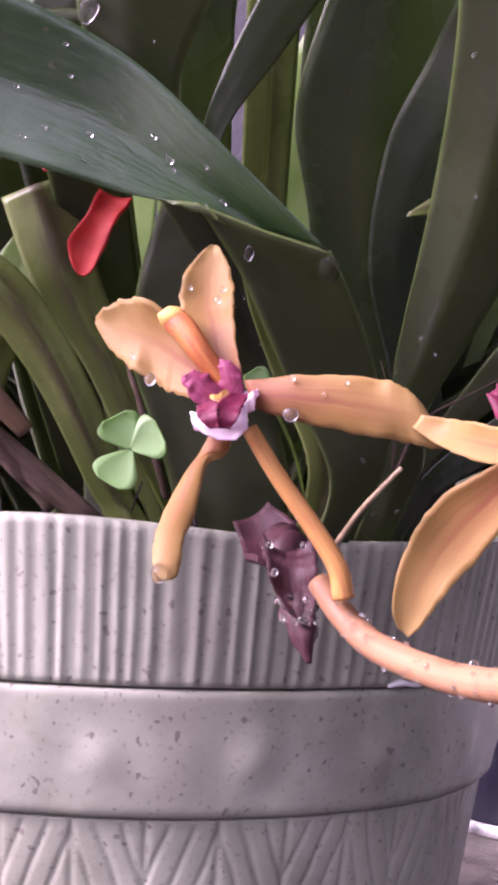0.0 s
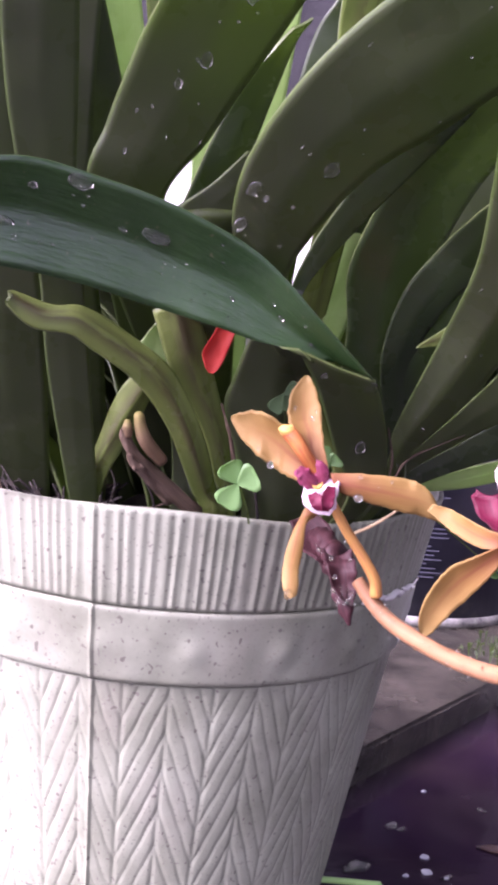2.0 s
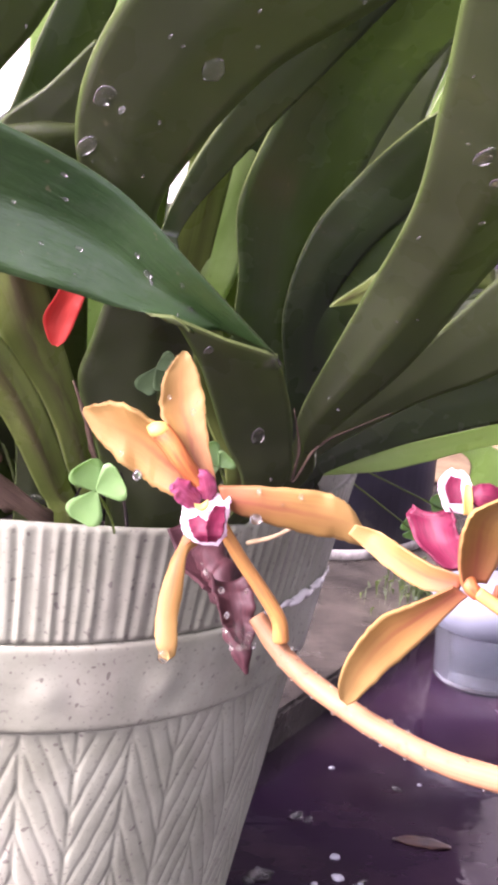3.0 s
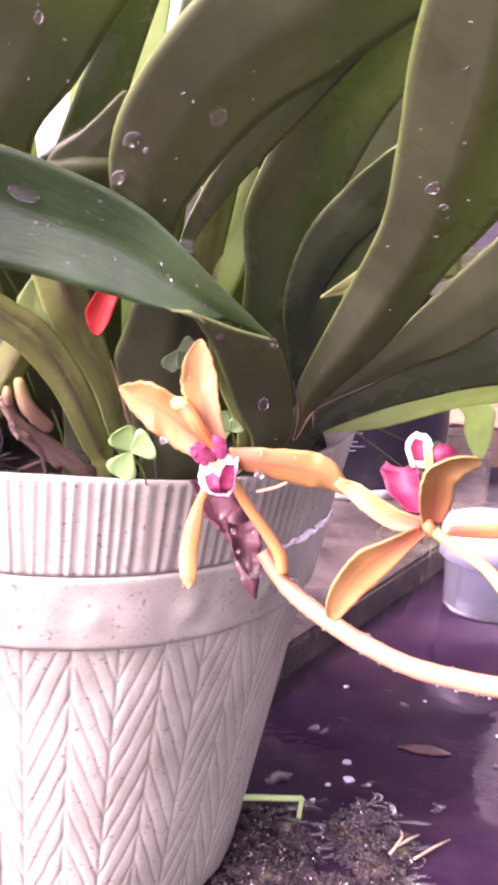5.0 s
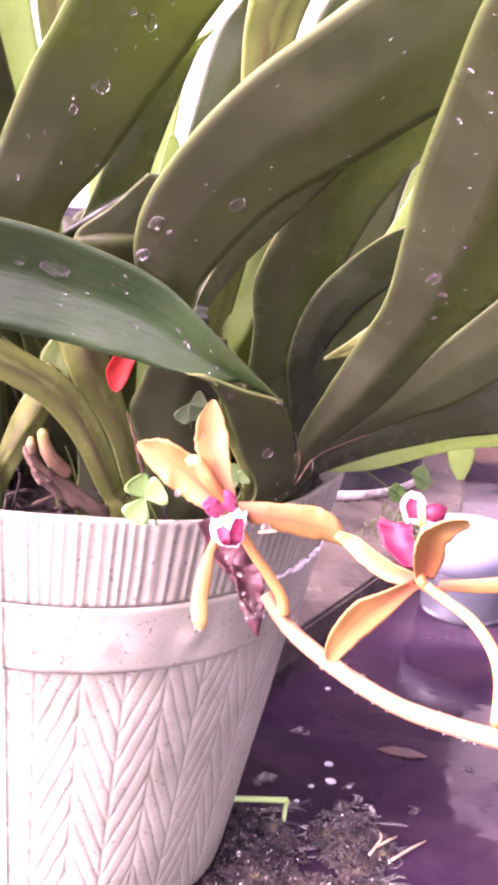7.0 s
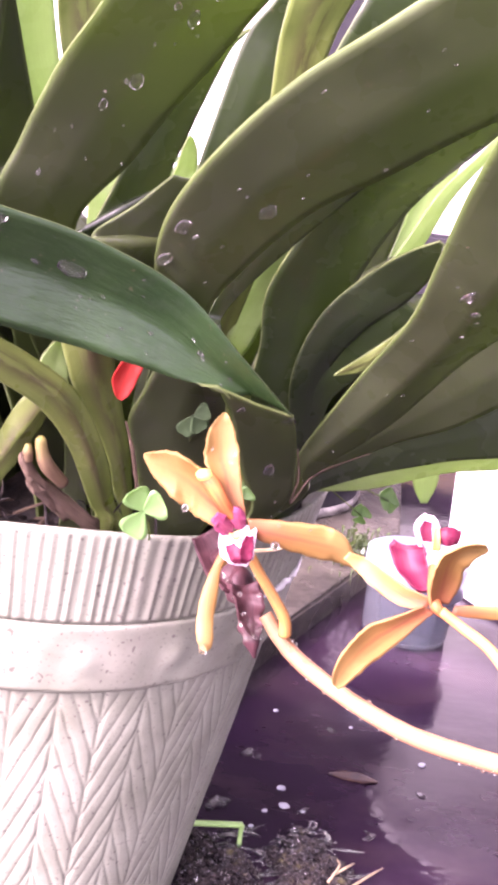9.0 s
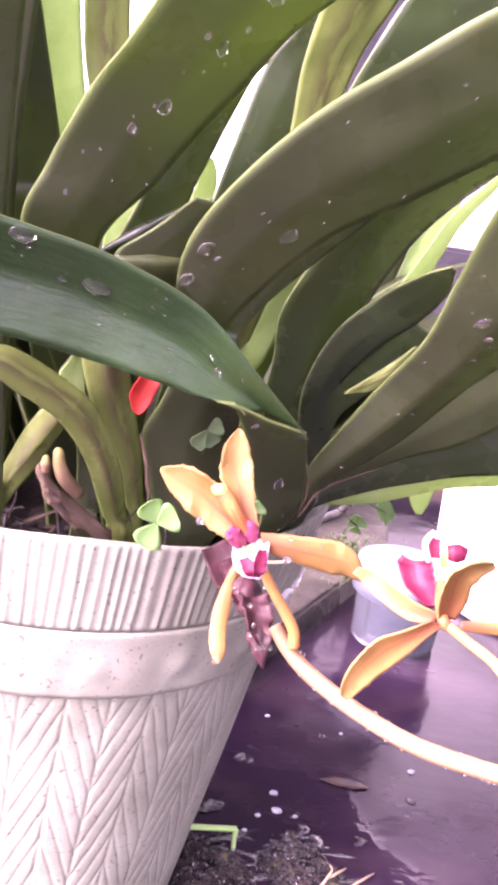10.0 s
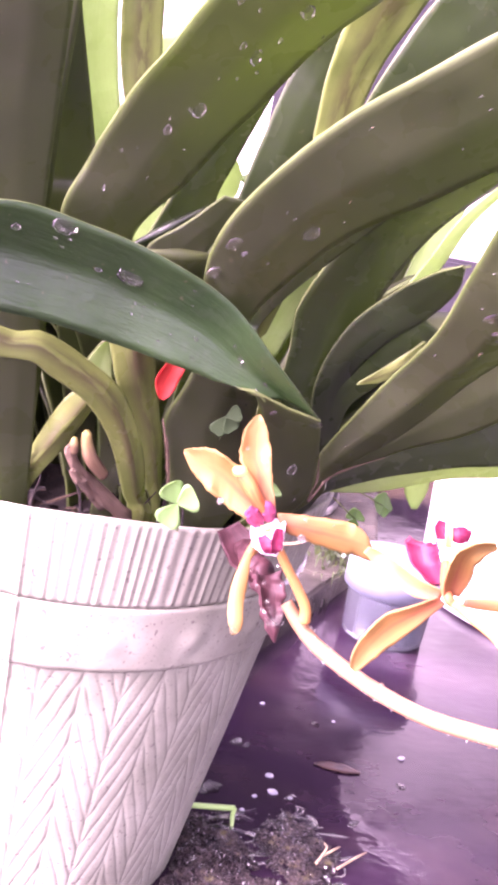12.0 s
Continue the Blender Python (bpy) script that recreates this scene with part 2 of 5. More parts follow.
l.new(ramp(n, l, noise_tex(n, l, 15.0, 4.0, 0.6), [(0.4, (0.12, 0.12, 0.12)), (0.75, (0.6, 0.6, 0.6))]), b.inputs["Roughness"])
bump(n, l, b, noise_tex(n, l, 180.0, 5.0, 0.7), 0.5, 0.0015)

MOSS, n, l, b = mat("moss", (0.05, 0.055, 0.025), 0.14, 0.0, 0.8)
l.new(ramp(n, l, noise_tex(n, l, 140.0, 4.0, 0.6), [(0.35, (0.012, 0.009, 0.010)), (0.6, (0.055, 0.044, 0.042)), (0.75, (0.13, 0.12, 0.05))]), b.inputs["Base Color"])

TIN, n, l, b = mat("black_paint", (0.014, 0.013, 0.02), 0.32)
tin = ramp(n, l, noise_tex(n, l, 40.0, 5.0, 0.65), [(0.35, (0.008, 0.008, 0.017)), (0.7, (0.026, 0.025, 0.042))])
l.new(mix(n, l, ramp(n, l, noise_tex(n, l, 34.0, 6.0, 0.75), [(0.60, (0, 0, 0)), (0.74, (0.55, 0.55, 0.55))]), tin, (0.13, 0.13, 0.10)), b.inputs["Base Color"])
TIN_SCUFF, n, l, b = mat("scuffed_tin", (0.30, 0.29, 0.24), 0.5, 0.2)
l.new(ramp(n, l, noise_tex(n, l, 50.0, 5.0, 0.65), [(0.38, (0.03, 0.03, 0.03)), (0.6, (0.30, 0.29, 0.27))]), b.inputs["Base Color"])
PRINT, *_ = mat("faded_print", (0.075, 0.075, 0.105), 0.6)
WHITE, n, l, b = mat("white_plastic", (0.80, 0.79, 0.79), 0.4)
l.new(ramp(n, l, noise_tex(n, l, 18.0, 5.0, 0.6), [(0.3, (0.66, 0.65, 0.65)), (0.6, (0.82, 0.81, 0.81))]), b.inputs["Base Color"])
CLEAR, n, l, b = mat("milky_plastic", (0.80, 0.86, 0.92), 0.18)
b.inputs["Transmission Weight"].default_value, b.inputs["IOR"].default_value = 0.86, 1.15
MILKY, *_ = mat("bluish_white_plastic", (0.17, 0.19, 0.23), 0.3)
GREEN_PLASTIC, *_ = mat("green_plastic", (0.30, 0.52, 0.16), 0.4)
PEBBLE, n, l, b = mat("pale_pebble", (0.40, 0.41, 0.44), 0.35)
l.new(ramp(n, l, noise_tex(n, l, 120.0, 4.0, 0.6), [(0.3, (0.25, 0.26, 0.28)), (0.7, (0.50, 0.51, 0.54))]), b.inputs["Base Color"])
WALL, n, l, b = mat("dark_wall", (0.11, 0.10, 0.13), 0.7)
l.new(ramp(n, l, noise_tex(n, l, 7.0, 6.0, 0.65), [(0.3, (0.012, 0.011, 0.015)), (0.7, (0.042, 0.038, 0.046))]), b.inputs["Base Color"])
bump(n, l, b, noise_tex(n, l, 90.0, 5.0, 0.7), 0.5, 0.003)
# Bright stand-in for the light that shows through gaps in the leaves.
BRIGHT_BACKDROP, n, l, b = mat("bright_backdrop", (0.8, 0.8, 0.78), 0.8)
l.new(ramp(n, l, noise_tex(n, l, 5.0, 6.0, 0.65), [(0.3, (0.66, 0.66, 0.63)), (0.7, (0.84, 0.84, 0.82))]), b.inputs["Base Color"])
bump(n, l, b, noise_tex(n, l, 70.0, 5.0, 0.7), 0.4, 0.003)
DEAD, n, l, b = mat("sodden_dead_leaf", (0.09, 0.035, 0.012), 0.4)
l.new(ramp(n, l, noise_tex(n, l, 160.0, 4.0, 0.6), [(0.35, (0.018, 0.010, 0.011)), (0.65, (0.060, 0.026, 0.013))]), b.inputs["Base Color"])
TIMBER, n, l, b = mat("weathered_timber", (0.42, 0.32, 0.18), 0.6)
l.new(ramp(n, l, noise_tex(n, l, 12.0, 4.0, 0.6, "Object", (1, 9, 9)), [(0.3, (0.24, 0.17, 0.10)), (0.7, (0.50, 0.39, 0.23))]), b.inputs["Base Color"])


# ---- builders ----
def from_data(name, verts, faces, material, parent=None, label="", smooth=True, mats=None, slots=None, uvs=None):
    me = bpy.data.meshes.new(name)
    me.from_pydata([tuple(v) for v in verts], [], faces)
    for m in (mats or [material]):
        me.materials.append(m)
    if slots is not None:
        me.polygons.foreach_set("material_index", slots)
    if uvs is not None:
        lay = me.uv_layers.new(name="UVMap")
        vi = np.empty(len(me.loops), dtype=np.int32)
        me.loops.foreach_get("vertex_index", vi)
        lay.data.foreach_set("uv", np.asarray(uvs, dtype=np.float32)[vi].ravel())
    if smooth:
        me.polygons.foreach_set("use_smooth", [True] * len(me.polygons))
    me.update()
    ob = new(name, me)
    if parent:
        ob.parent = parent
    if label:
        tagged(ob, label)
    return ob


def part(name, bm, material, parent=None, label=""):
    me = bpy.data.meshes.new(name)
    bm.to_mesh(me)
    bm.free()
    me.materials.append(material)
    me.polygons.foreach_set("use_smooth", [True] * len(me.polygons))
    ob = new(name, me)
    if parent:
        ob.parent = parent
    if label:
        tagged(ob, label)
    return ob


def thing(name, label, category, kind="", group=""):
    return tagged(new(name), label, category, group, kind)


def spline(pts, n):
    """Points along a smooth curve through pts."""
    p = np.asarray(pts, float)
    ext = np.vstack([2 * p[0] - p[1], p, 2 * p[-1] - p[-2]])
    out = []
    for i in range(1, len(ext) - 2):
        a, b_, c, d = ext[i - 1:i + 3]
        for k in range(n):
            t = k / n
            out.append(0.5 * (2 * b_ + (c - a) * t + (2 * a - 5 * b_ + 4 * c - d) * t * t + (3 * b_ - a - 3 * c + d) * t ** 3))
    out.append(p[-1])
    return np.array(out)


def ribbon(name, parent, label, rows, upper, under, edge, flip=False, fold=0.0, cup=0.0, th=0.0009, n=7, m=10, wave=0.0, seed=0, wrinkle=False, rag=0.0):
    """A leaf or tepal between two edges, with thickness, a keel (fold) and a hollow (cup)."""
    r = np.asarray(rows, float)
    a, c = spline(r[:, :3], n), spline(r[:, 3:], n)
    k = len(a)
    if rag:
        jit = np.random.RandomState(int(abs(r[0, 0]) * 1e5) % 9999).rand(2, k, 1) * rag
        a, c = a + (c - a) * jit[0], c + (a - c) * jit[1]
    s = np.linspace(0, 1, m + 1)
    g = a[:, None, :] * (1 - s)[None, :, None] + c[:, None, :] * s[None, :, None]
    du = np.gradient(g, axis=0)
    dv = np.gradient(g, axis=1)
    nn = np.cross(du, dv)
    nn /= np.linalg.norm(nn, axis=2, keepdims=True) + 1e-12
    w = np.linalg.norm(c - a, axis=1)[:, None]
    off = fold * w * (1 - np.abs(2 * s - 1)) ** 1.0 + cup * w * (1 - (2 * s - 1) ** 2)
    rng = np.random.RandomState(seed + 7)
    ph = rng.rand(4) * 6.28
    tt = np.linspace(0, 1, k)[:, None]
    off = off + wave * w * (np.sin(tt * 17 + ph[0] + 2.2 * s) * 0.5 + np.sin(tt * 31 + ph[1] - 3 * s) * 0.3) * np.abs(2 * s - 1) ** 1.5
    if wrinkle:
        off = off + 0.02 * w * np.sin(tt * 150 + 5 * s) * np.exp(-((tt - 0.36) / 0.07) ** 2) * np.exp(-((s - 0.35) / 0.3) ** 2)
    g = g + nn * off[:, :, None]
    rim = np.full(m + 1, th / 2)
    top, bot = g + nn * rim[None, :, None], g - nn * rim[None, :, None]
    verts = np.vstack([top.reshape(-1, 3), bot.reshape(-1, 3)])
    uv = np.stack(np.broadcast_arrays(s[None, :], tt * 4), -1).reshape(-1, 2)
    uv = np.vstack([uv, uv])
    h = k * (m + 1)
    faces, slots = [], []
    side_top, side_bot = (1, 0) if flip else (0, 1)
    for i in range(k - 1):
        for j in range(m):
            q = i * (m + 1) + j
            faces.append((q, q + m + 1, q + m + 2, q + 1))
            slots.append(side_top)
            faces.append((h + q, h + q + 1, h + q + m + 2, h + q + m + 1))
            slots.append(side_bot)
        for j in (0, m):
            q = i * (m + 1) + j
            f = (q, h + q, h + q + m + 1, q + m + 1)
            faces.append(f if j == 0 else f[::-1])
            slots.append(2)
    for i in (0, k - 1):
        for j in range(m):
            q = i * (m + 1) + j
            f = (q, q + 1, h + q + 1, h + q)
            faces.append(f if i == 0 else f[::-1])
            slots.append(2)
    ob = from_data(name, verts, faces, None, parent, label, True, [upper, under, edge], slots, uv)
    ob.data.polygons.foreach_set("use_smooth", [q < 2 for q in slots])
    return ob


LEAF_COUNT = [0]


def leaf(parent, label, rows, flip=False, fold=-0.05, lit=False, yellow=False, wave=0.03, drops=0, wrinkle=False, foot=True, wet=False):
    LEAF_COUNT[0] += 1
    r = np.array(rows, float).reshape(-1, 3)
    for p in r:
        q = math.hypot(p[0], p[1])
        if p[2] < 0.160 and q > 0.088:
            p[:2] *= 0.088 / q
    if foot and max(r[0][2], r[1][2]) > 0.142:
        mid = (r[0] + r[1]) / 2
        if mid[2] > 0.2:
            shift = np.array((0.012 - 0.55 * mid[0], -0.042 - mid[1], 0.0))
        else:
            shift = np.array((mid[0], mid[1], 0.0)) * (min(1.0, 0.080 / math.hypot(mid[0], mid[1])) - 1)
        low = [mid + 0.6 * (p - mid) + shift for p in r[:2]]
        for p in low:
            p[2] = 0.137
        r = np.vstack([low, r])
    rows = r.reshape(-1, 6)
    up, un = (LEAF_LIT, LEAF_LIT) if lit else (LEAF_SHEATH, LEAF_SHEATH) if yellow else (LEAF_WET, LEAF_UNDER) if wet else (LEAF_TOP, LEAF_UNDER)
    ob = ribbon("leaf", parent, label, rows, up, un, LEAF_EDGE, flip, fold, 0.0, 0.0007, 16 if wrinkle else 8, 12, wave, LEAF_COUNT[0], wrinkle)
    if drops:
        scatter_drops(ob, rows, drops, fold, LEAF_COUNT[0])
    return ob


def scatter_drops(ob, rows, count, fold, seed):
    """Beads of rain on the side of a leaf that faces the path."""
    rnd = random.Random(seed)
    r = np.asarray(rows, float)
    a, c = spline(r[:, :3], 8), spline(r[:, 3:], 8)
    pieces = []
    for k in range(count):
        i = rnd.randrange(2, len(a) - 3)
        s = 0.08 + 0.84 * rnd.random()
        p = a[i] * (1 - s) + c[i] * s
        nn = np.cross(a[i + 1] * (1 - s) + c[i + 1] * s - p, c[i] - a[i])
        nn /= np.linalg.norm(nn) + 1e-9
        w = np.linalg.norm(c[i] - a[i])
        p = p + nn * (fold * w * (1 - abs(2 * s - 1)) - 0.0006)
        size = 0.0003 + 0.0024 * rnd.random() ** 7
        x = Vector((c[i] - a[i])).normalized()
        z = Vector(nn)
        y = z.cross(x)
        v, f = blob_data((0, 0, 0), (size, size * (1.1 + 0.9 * rnd.random()), size * (0.30 if size < 0.0008 else 0.15)), k, 6, 12, 0.3)
        pieces.append(([tuple(Vector(p) + x * q[0] + y * q[1] + z * q[2]) for q in v], f))
    tagged(joined("water_drop", pieces, WATER, ob), "clear beads of rain water", kind="stuff")


def tube(name, parent, label, pts, radii, material, n=8, sides=14, lump=0.0, caps=True):
    p = spline(pts, n)
    rr = np.interp(np.linspace(0, 1, len(p)), np.linspace(0, 1, len(radii)), radii)
    d = np.gradient(p, axis=0)
    d /= np.linalg.norm(d, axis=1, keepdims=True)
    ref = np.array((0.0, 0.0, 1.0)) if abs(d[0][2]) < 0.9 else np.array((1.0, 0.0, 0.0))
    verts, faces, uv = [], [], []
    for i in range(len(p)):
        x = ref - d[i] * ref.dot(d[i])
        x /= np.linalg.norm(x)
        ref = x
        y = np.cross(d[i], x)
        for k in range(sides):
            t = 2 * math.pi * k / sides
            q = rr[i] * (1 + lump * noise.noise(Vector(p[i] * 300) + Vector((math.cos(t), math.sin(t), 0))))
            verts.append(p[i] + q * (math.cos(t) * x + math.sin(t) * y))
            uv.append((k / sides, i / len(p) * 4))
    for i in range(len(p) - 1):
        for k in range(sides):
            k2 = (k + 1) % sides
            faces.append((i * sides + k, i * sides + k2, (i + 1) * sides + k2, (i + 1) * sides + k))
    if caps:
        faces.append(tuple(range(sides))[::-1])
        faces.append(tuple((len(p) - 1) * sides + k for k in range(sides)))
    return from_data(name, verts, faces, material, parent, label, True, None, None, uv)


def blob_data(centre, size, seed=0, rings=7, sides=10, rough=0.12, flat=1.0):
    """Vertices and faces of one lumpy pebble-like shape."""
    verts, faces = [], []
    for i in range(rings + 1):
        th = math.pi * i / rings
        for k in range(sides):
            ph = 2 * math.pi * k / sides
            v = Vector((math.sin(th) * math.cos(ph), math.sin(th) * math.sin(ph), math.cos(th)))
            q = 1 + rough * noise.noise(v * 2.0 + Vector((seed * 3.7, seed, 0)))
            verts.append((centre[0] + v.x * q * size[0], centre[1] + v.y * q * size[1], centre[2] + v.z * q * size[2] * flat))
    for i in range(rings):
        for k in range(sides):
            k2 = (k + 1) % sides
            faces.append((i * sides + k, (i + 1) * sides + k, (i + 1) * sides + k2, i * sides + k2))
    return verts, faces


def joined(name, pieces, material, parent=None, label="", **kw):
    verts, faces = [], []
    for v, f in pieces:
        o = len(verts)
        verts.extend(v)
        faces.extend(tuple(i + o for i in q) for q in f)
    return from_data(name, verts, faces, material, parent, label, **kw)


def lathe(name, profile, material, parent=None, label="", sides=72, arc=(0, 2 * math.pi)):
    verts, faces = [], []
    k = len(profile)
    for i in range(sides):
        t = arc[0] + (arc[1] - arc[0]) * i / sides
        for r, z in profile:
            verts.append((r * math.cos(t), r * math.sin(t), z))
    for i in range(sides):
        i2 = (i + 1) % sides
        for j in range(k - 1):
            faces.append((i * k + j, i2 * k + j, i2 * k + j + 1, i * k + j + 1))
    return from_data(name, verts, faces, material, parent, label)


# ---- ground ----
GROUND = -0.015
bm = bmesh.new()
bmesh.ops.create_grid(bm, x_segments=2, y_segments=2, size=60.0)
bmesh.ops.translate(bm, verts=bm.verts, vec=(0, 0, GROUND))
tagged(part("ground", bm, FLOOR), "dark wet floor covered by a film of rain water", "floor", kind="structure")


def prism(name, outline, z0, z1, material, parent=None, label="", bevel=0.002):
    bm = bmesh.new()
    lo = [bm.verts.new((x, y, z0)) for x, y in outline]
    hi = [bm.verts.new((x, y, z1)) for x, y in outline]
    bm.faces.new(lo[::-1])
    bm.faces.new(hi)
    k = len(outline)
    for i in range(k):
        bm.faces.new((lo[i], lo[(i + 1) % k], hi[(i + 1) % k], hi[i]))
    if bevel:
        bmesh.ops.bevel(bm, geom=bm.edges[:], offset=bevel, segments=2, affect="EDGES")
    ob = part(name, bm, material, parent, label)
    for q in ob.data.polygons:
        q.use_smooth = False
    return ob


tagged(prism("pavement", [(-1.5, 0.045), (0.050, 0.045), (0.279, 0.307), (0.36, 0.52), (-1.5, 0.52)], GROUND - 0.02, 0.002, CONCRETE), "grey wet concrete slab with a mossy edge", "concrete slab", kind="structure")
# Foot heights are set to dim the floor's reflection and keep gaps bright.
for x0, x1, top in ((-3.5, 0.30, 0.115), (0.30, 3.5, 0.15)):
    tagged(prism("wall_plinth", [(x0, 0.845), (x1, 0.845), (x1, 1.0), (x0, 1.0)], GROUND - 0.02, top, WALL, bevel=0.004), "dark foot of the added backdrop wall", "wall", kind="structure")
# Added backdrop: bright panels where gaps shine, dark panels where they are dim.
WHITE_BAY, DARK_BAY = "bright backdrop panel added for the white gaps between leaves", "dark backdrop panel added to dim gaps and floor reflections"
for x0, x1, z0, z1, paint, label in ((-3.5, -0.15, 0.115, 0.80, BRIGHT_BACKDROP, WHITE_BAY), (-0.15, 0.30, 0.115, 0.40, BRIGHT_BACKDROP, WHITE_BAY), (-0.15, 0.30, 0.40, 0.80, WALL, DARK_BAY), (0.30, 0.47, 0.15, 0.80, WALL, DARK_BAY), (0.47, 3.5, 0.15, 0.36, BRIGHT_BACKDROP, WHITE_BAY), (0.47, 3.5, 0.36, 0.80, WALL, DARK_BAY)):
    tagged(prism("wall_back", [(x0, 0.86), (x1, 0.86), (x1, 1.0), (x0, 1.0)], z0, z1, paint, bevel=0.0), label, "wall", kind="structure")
# Unseen wall and overhead panel, added to hold light off the right side.
tagged(prism("unseen_side_wall", [(1.35, -1.40), (1.50, -1.40), (1.50, 0.84), (1.35, 0.84)], GROUND - 0.02, 1.7, WALL, bevel=0.01), "unseen dark wall added to block light from the right", "wall", kind="structure")
tagged(prism("roof", [(0.30, -1.60), (2.7, -1.60), (2.7, 1.05), (0.30, 1.05)], 1.72, 1.80, WALL, bevel=0.01), "unseen dark panel added to block the sky above the right side", "roof", kind="structure")

# ---- pot ----
RIM_Z, BAND_TOP, BAND_LOW = 0.155, 0.1246, 0.0989
CHEVRONS = 19
CHEV0 = radians(-89.8)
SEAM = radians(-105.9)


def pot_radius(t, z):
    step = 2 * math.pi / CHEVRONS
    if z > BAND_TOP:
        f = (z - BAND_TOP) / (RIM_Z - BAND_TOP)
        r = 0.0940 + 0.006 * f
        u = t * 166 / (2 * math.pi) + 0.7 * noise.noise(Vector((t * 6, 0, 0))) + 0.2 * noise.noise(Vector((t * 25, z * 30, 0)))
        w = 0.5 + 0.5 * math.cos(2 * math.pi * u)
        fade = min(1, (z - BAND_TOP) / 0.0012) * min(1, (RIM_Z - z) / 0.0008 + 0.25)
        r += (0.00058 * w ** 1.2 - 0.0003) * fade * (0.75 + 0.7 * noise.noise(Vector((t * 31, 0, 4))))
    elif z > BAND_LOW:
        f = (z - BAND_LOW) / (BAND_TOP - BAND_LOW)
        r = 0.0898 + 0.0046 * f
        r -= 0.0012 * max(0, 1 - min(f, 1 - f) / 0.07) ** 2
        d = ((t - CHEV0 - radians(3.5) + step / 2) % step - step / 2) * 0.094
        dz = z - (BAND_LOW + 0.45 * (BAND_TOP - BAND_LOW))
        r += 0.0009 * math.exp(-(d * d + dz * dz) / (2 * 0.0032 ** 2))
        r += 0.0005 * noise.noise(Vector((t * 9, z * 60, 2)))
    else:
        r = 0.0880 - 0.172 * (BAND_LOW - z)
        d = abs((t - CHEV0 + step / 2) % step - step / 2) * r
        half = step / 2 * r
        u = (z + 2.75 * d) / 0.0138 + 0.10 * noise.noise(Vector((t * 20, z * 120, 5)))
        g = abs(u - math.floor(u) - 0.5) * 2
        fade = min(1, (BAND_LOW - z) / 0.002) * (0.75 + 0.5 * noise.noise(Vector((t * 8, z * 50, 8))))
        r -= (0.00044 * max(0, 1 - (1 - g) / 0.42) ** 1.2 + 0.00006 * g) * fade
        r -= 0.0003 * math.exp(-(d / 0.0008) ** 2) + 0.0003 * math.exp(-((half - d) / 0.0008) ** 2)
    s = (t - SEAM) * 0.095
    if s < 0:
        r -= 0.0022 * (1 - math.exp(s / 0.012)) * math.exp(s / 0.06)
    r += 0.0006 * math.exp(-(s / 0.0007) ** 2) - 0.00012 * math.exp(-((s - 0.0014) / 0.0008) ** 2)
    return r + 0.0004 * noise.noise(Vector((math.cos(t) * 3, math.sin(t) * 3, z * 25)))


def build_pot():
    pot = thing("flower_pot", "off-white moulded plastic flower pot with ribbed rim and chevrons", "flower pot")
    angles = [-math.pi * 1.06 + math.pi * 1.12 * i / 900 for i in range(900)]
    angles += [math.pi * 0.06 + math.pi * 0.88 * i / 120 for i in range(120)]
    low = [GROUND + (BAND_LOW - GROUND) * i / 130 for i in range(130)] + [BAND_LOW - 0.0004]
    mid = [BAND_LOW + 0.0002] + [BAND_LOW + (BAND_TOP - BAND_LOW) * i / 26 for i in range(1, 26)] + [BAND_TOP - 0.0004]
    high = [BAND_TOP + 0.0002] + [BAND_TOP + (RIM_Z - BAND_TOP) * i / 18 for i in range(1, 19)]
    for name, zs, before, after in (
            ("body", low, [(0.062, GROUND + 0.001)], [(0.085, BAND_LOW - 0.0004)]),
            ("band", mid, [(0.085, BAND_LOW + 0.0001)], [(0.089, BAND_TOP - 0.0002)]),
            ("ribbed_rim", high, [(0.089, BAND_TOP + 0.0001)], [(0.0992, RIM_Z + 0.0005), (0.0978, RIM_Z), (0.090, 0.134)])):
        verts, faces = [], []
        k = len(zs) + len(before) + len(after)
        for t in angles:
            ct, st = math.cos(t), math.sin(t)
            sag = 0.0012 * math.sin(3 * t + 1.0) + 0.0006 * math.sin(7 * t)
            for r, z in before:
                verts.append((r * ct, r * st, z))
            for z in zs:
                r = pot_radius(t, z)
                verts.append((r * ct, r * st, z + sag * max(0, (z - BAND_TOP)) / (RIM_Z - BAND_TOP)))
            for r, z in after:
                verts.append((r * ct, r * st, z + (sag if z > 0.14 else 0)))
        m = len(angles)
        for i in range(m):
            i2 = (i + 1) % m
            for j in range(k - 1):
                faces.append((i * k + j, i2 * k + j, i2 * k + j + 1, i * k + j + 1))
        from_data(name, verts, faces, POT, pot)
    return pot


build_pot()

# ---- potting mix ----
verts, faces = [(0, 0, 0.147)], []
for i in range(1, 25):
    for k in range(96):
        t, r = 2 * math.pi * k / 96, 0.0922 * i / 24
        verts.append((r * math.cos(t), r * math.sin(t), 0.145 + 0.004 * noise.noise(Vector((r * math.cos(t), r * math.sin(t), 0)) * 60) - 0.006 * (i / 24) ** 4))
for k in range(96):
    faces.append((0, 1 + k, 1 + (k + 1) % 96))
    for i in range(23):
        a, c = 1 + i * 96 + k, 1 + i * 96 + (k + 1) % 96
        faces.append((a, a + 96, c + 96, c))
tagged(from_data("potting_mix", verts, faces, SOIL), "dark damp potting mix filling the pot", "soil", kind="stuff")

# ---- orchid: leaves ----
plant = thing("orchid_plant", "orchid with strap leaves and orange flowers growing in the pot", "orchid")
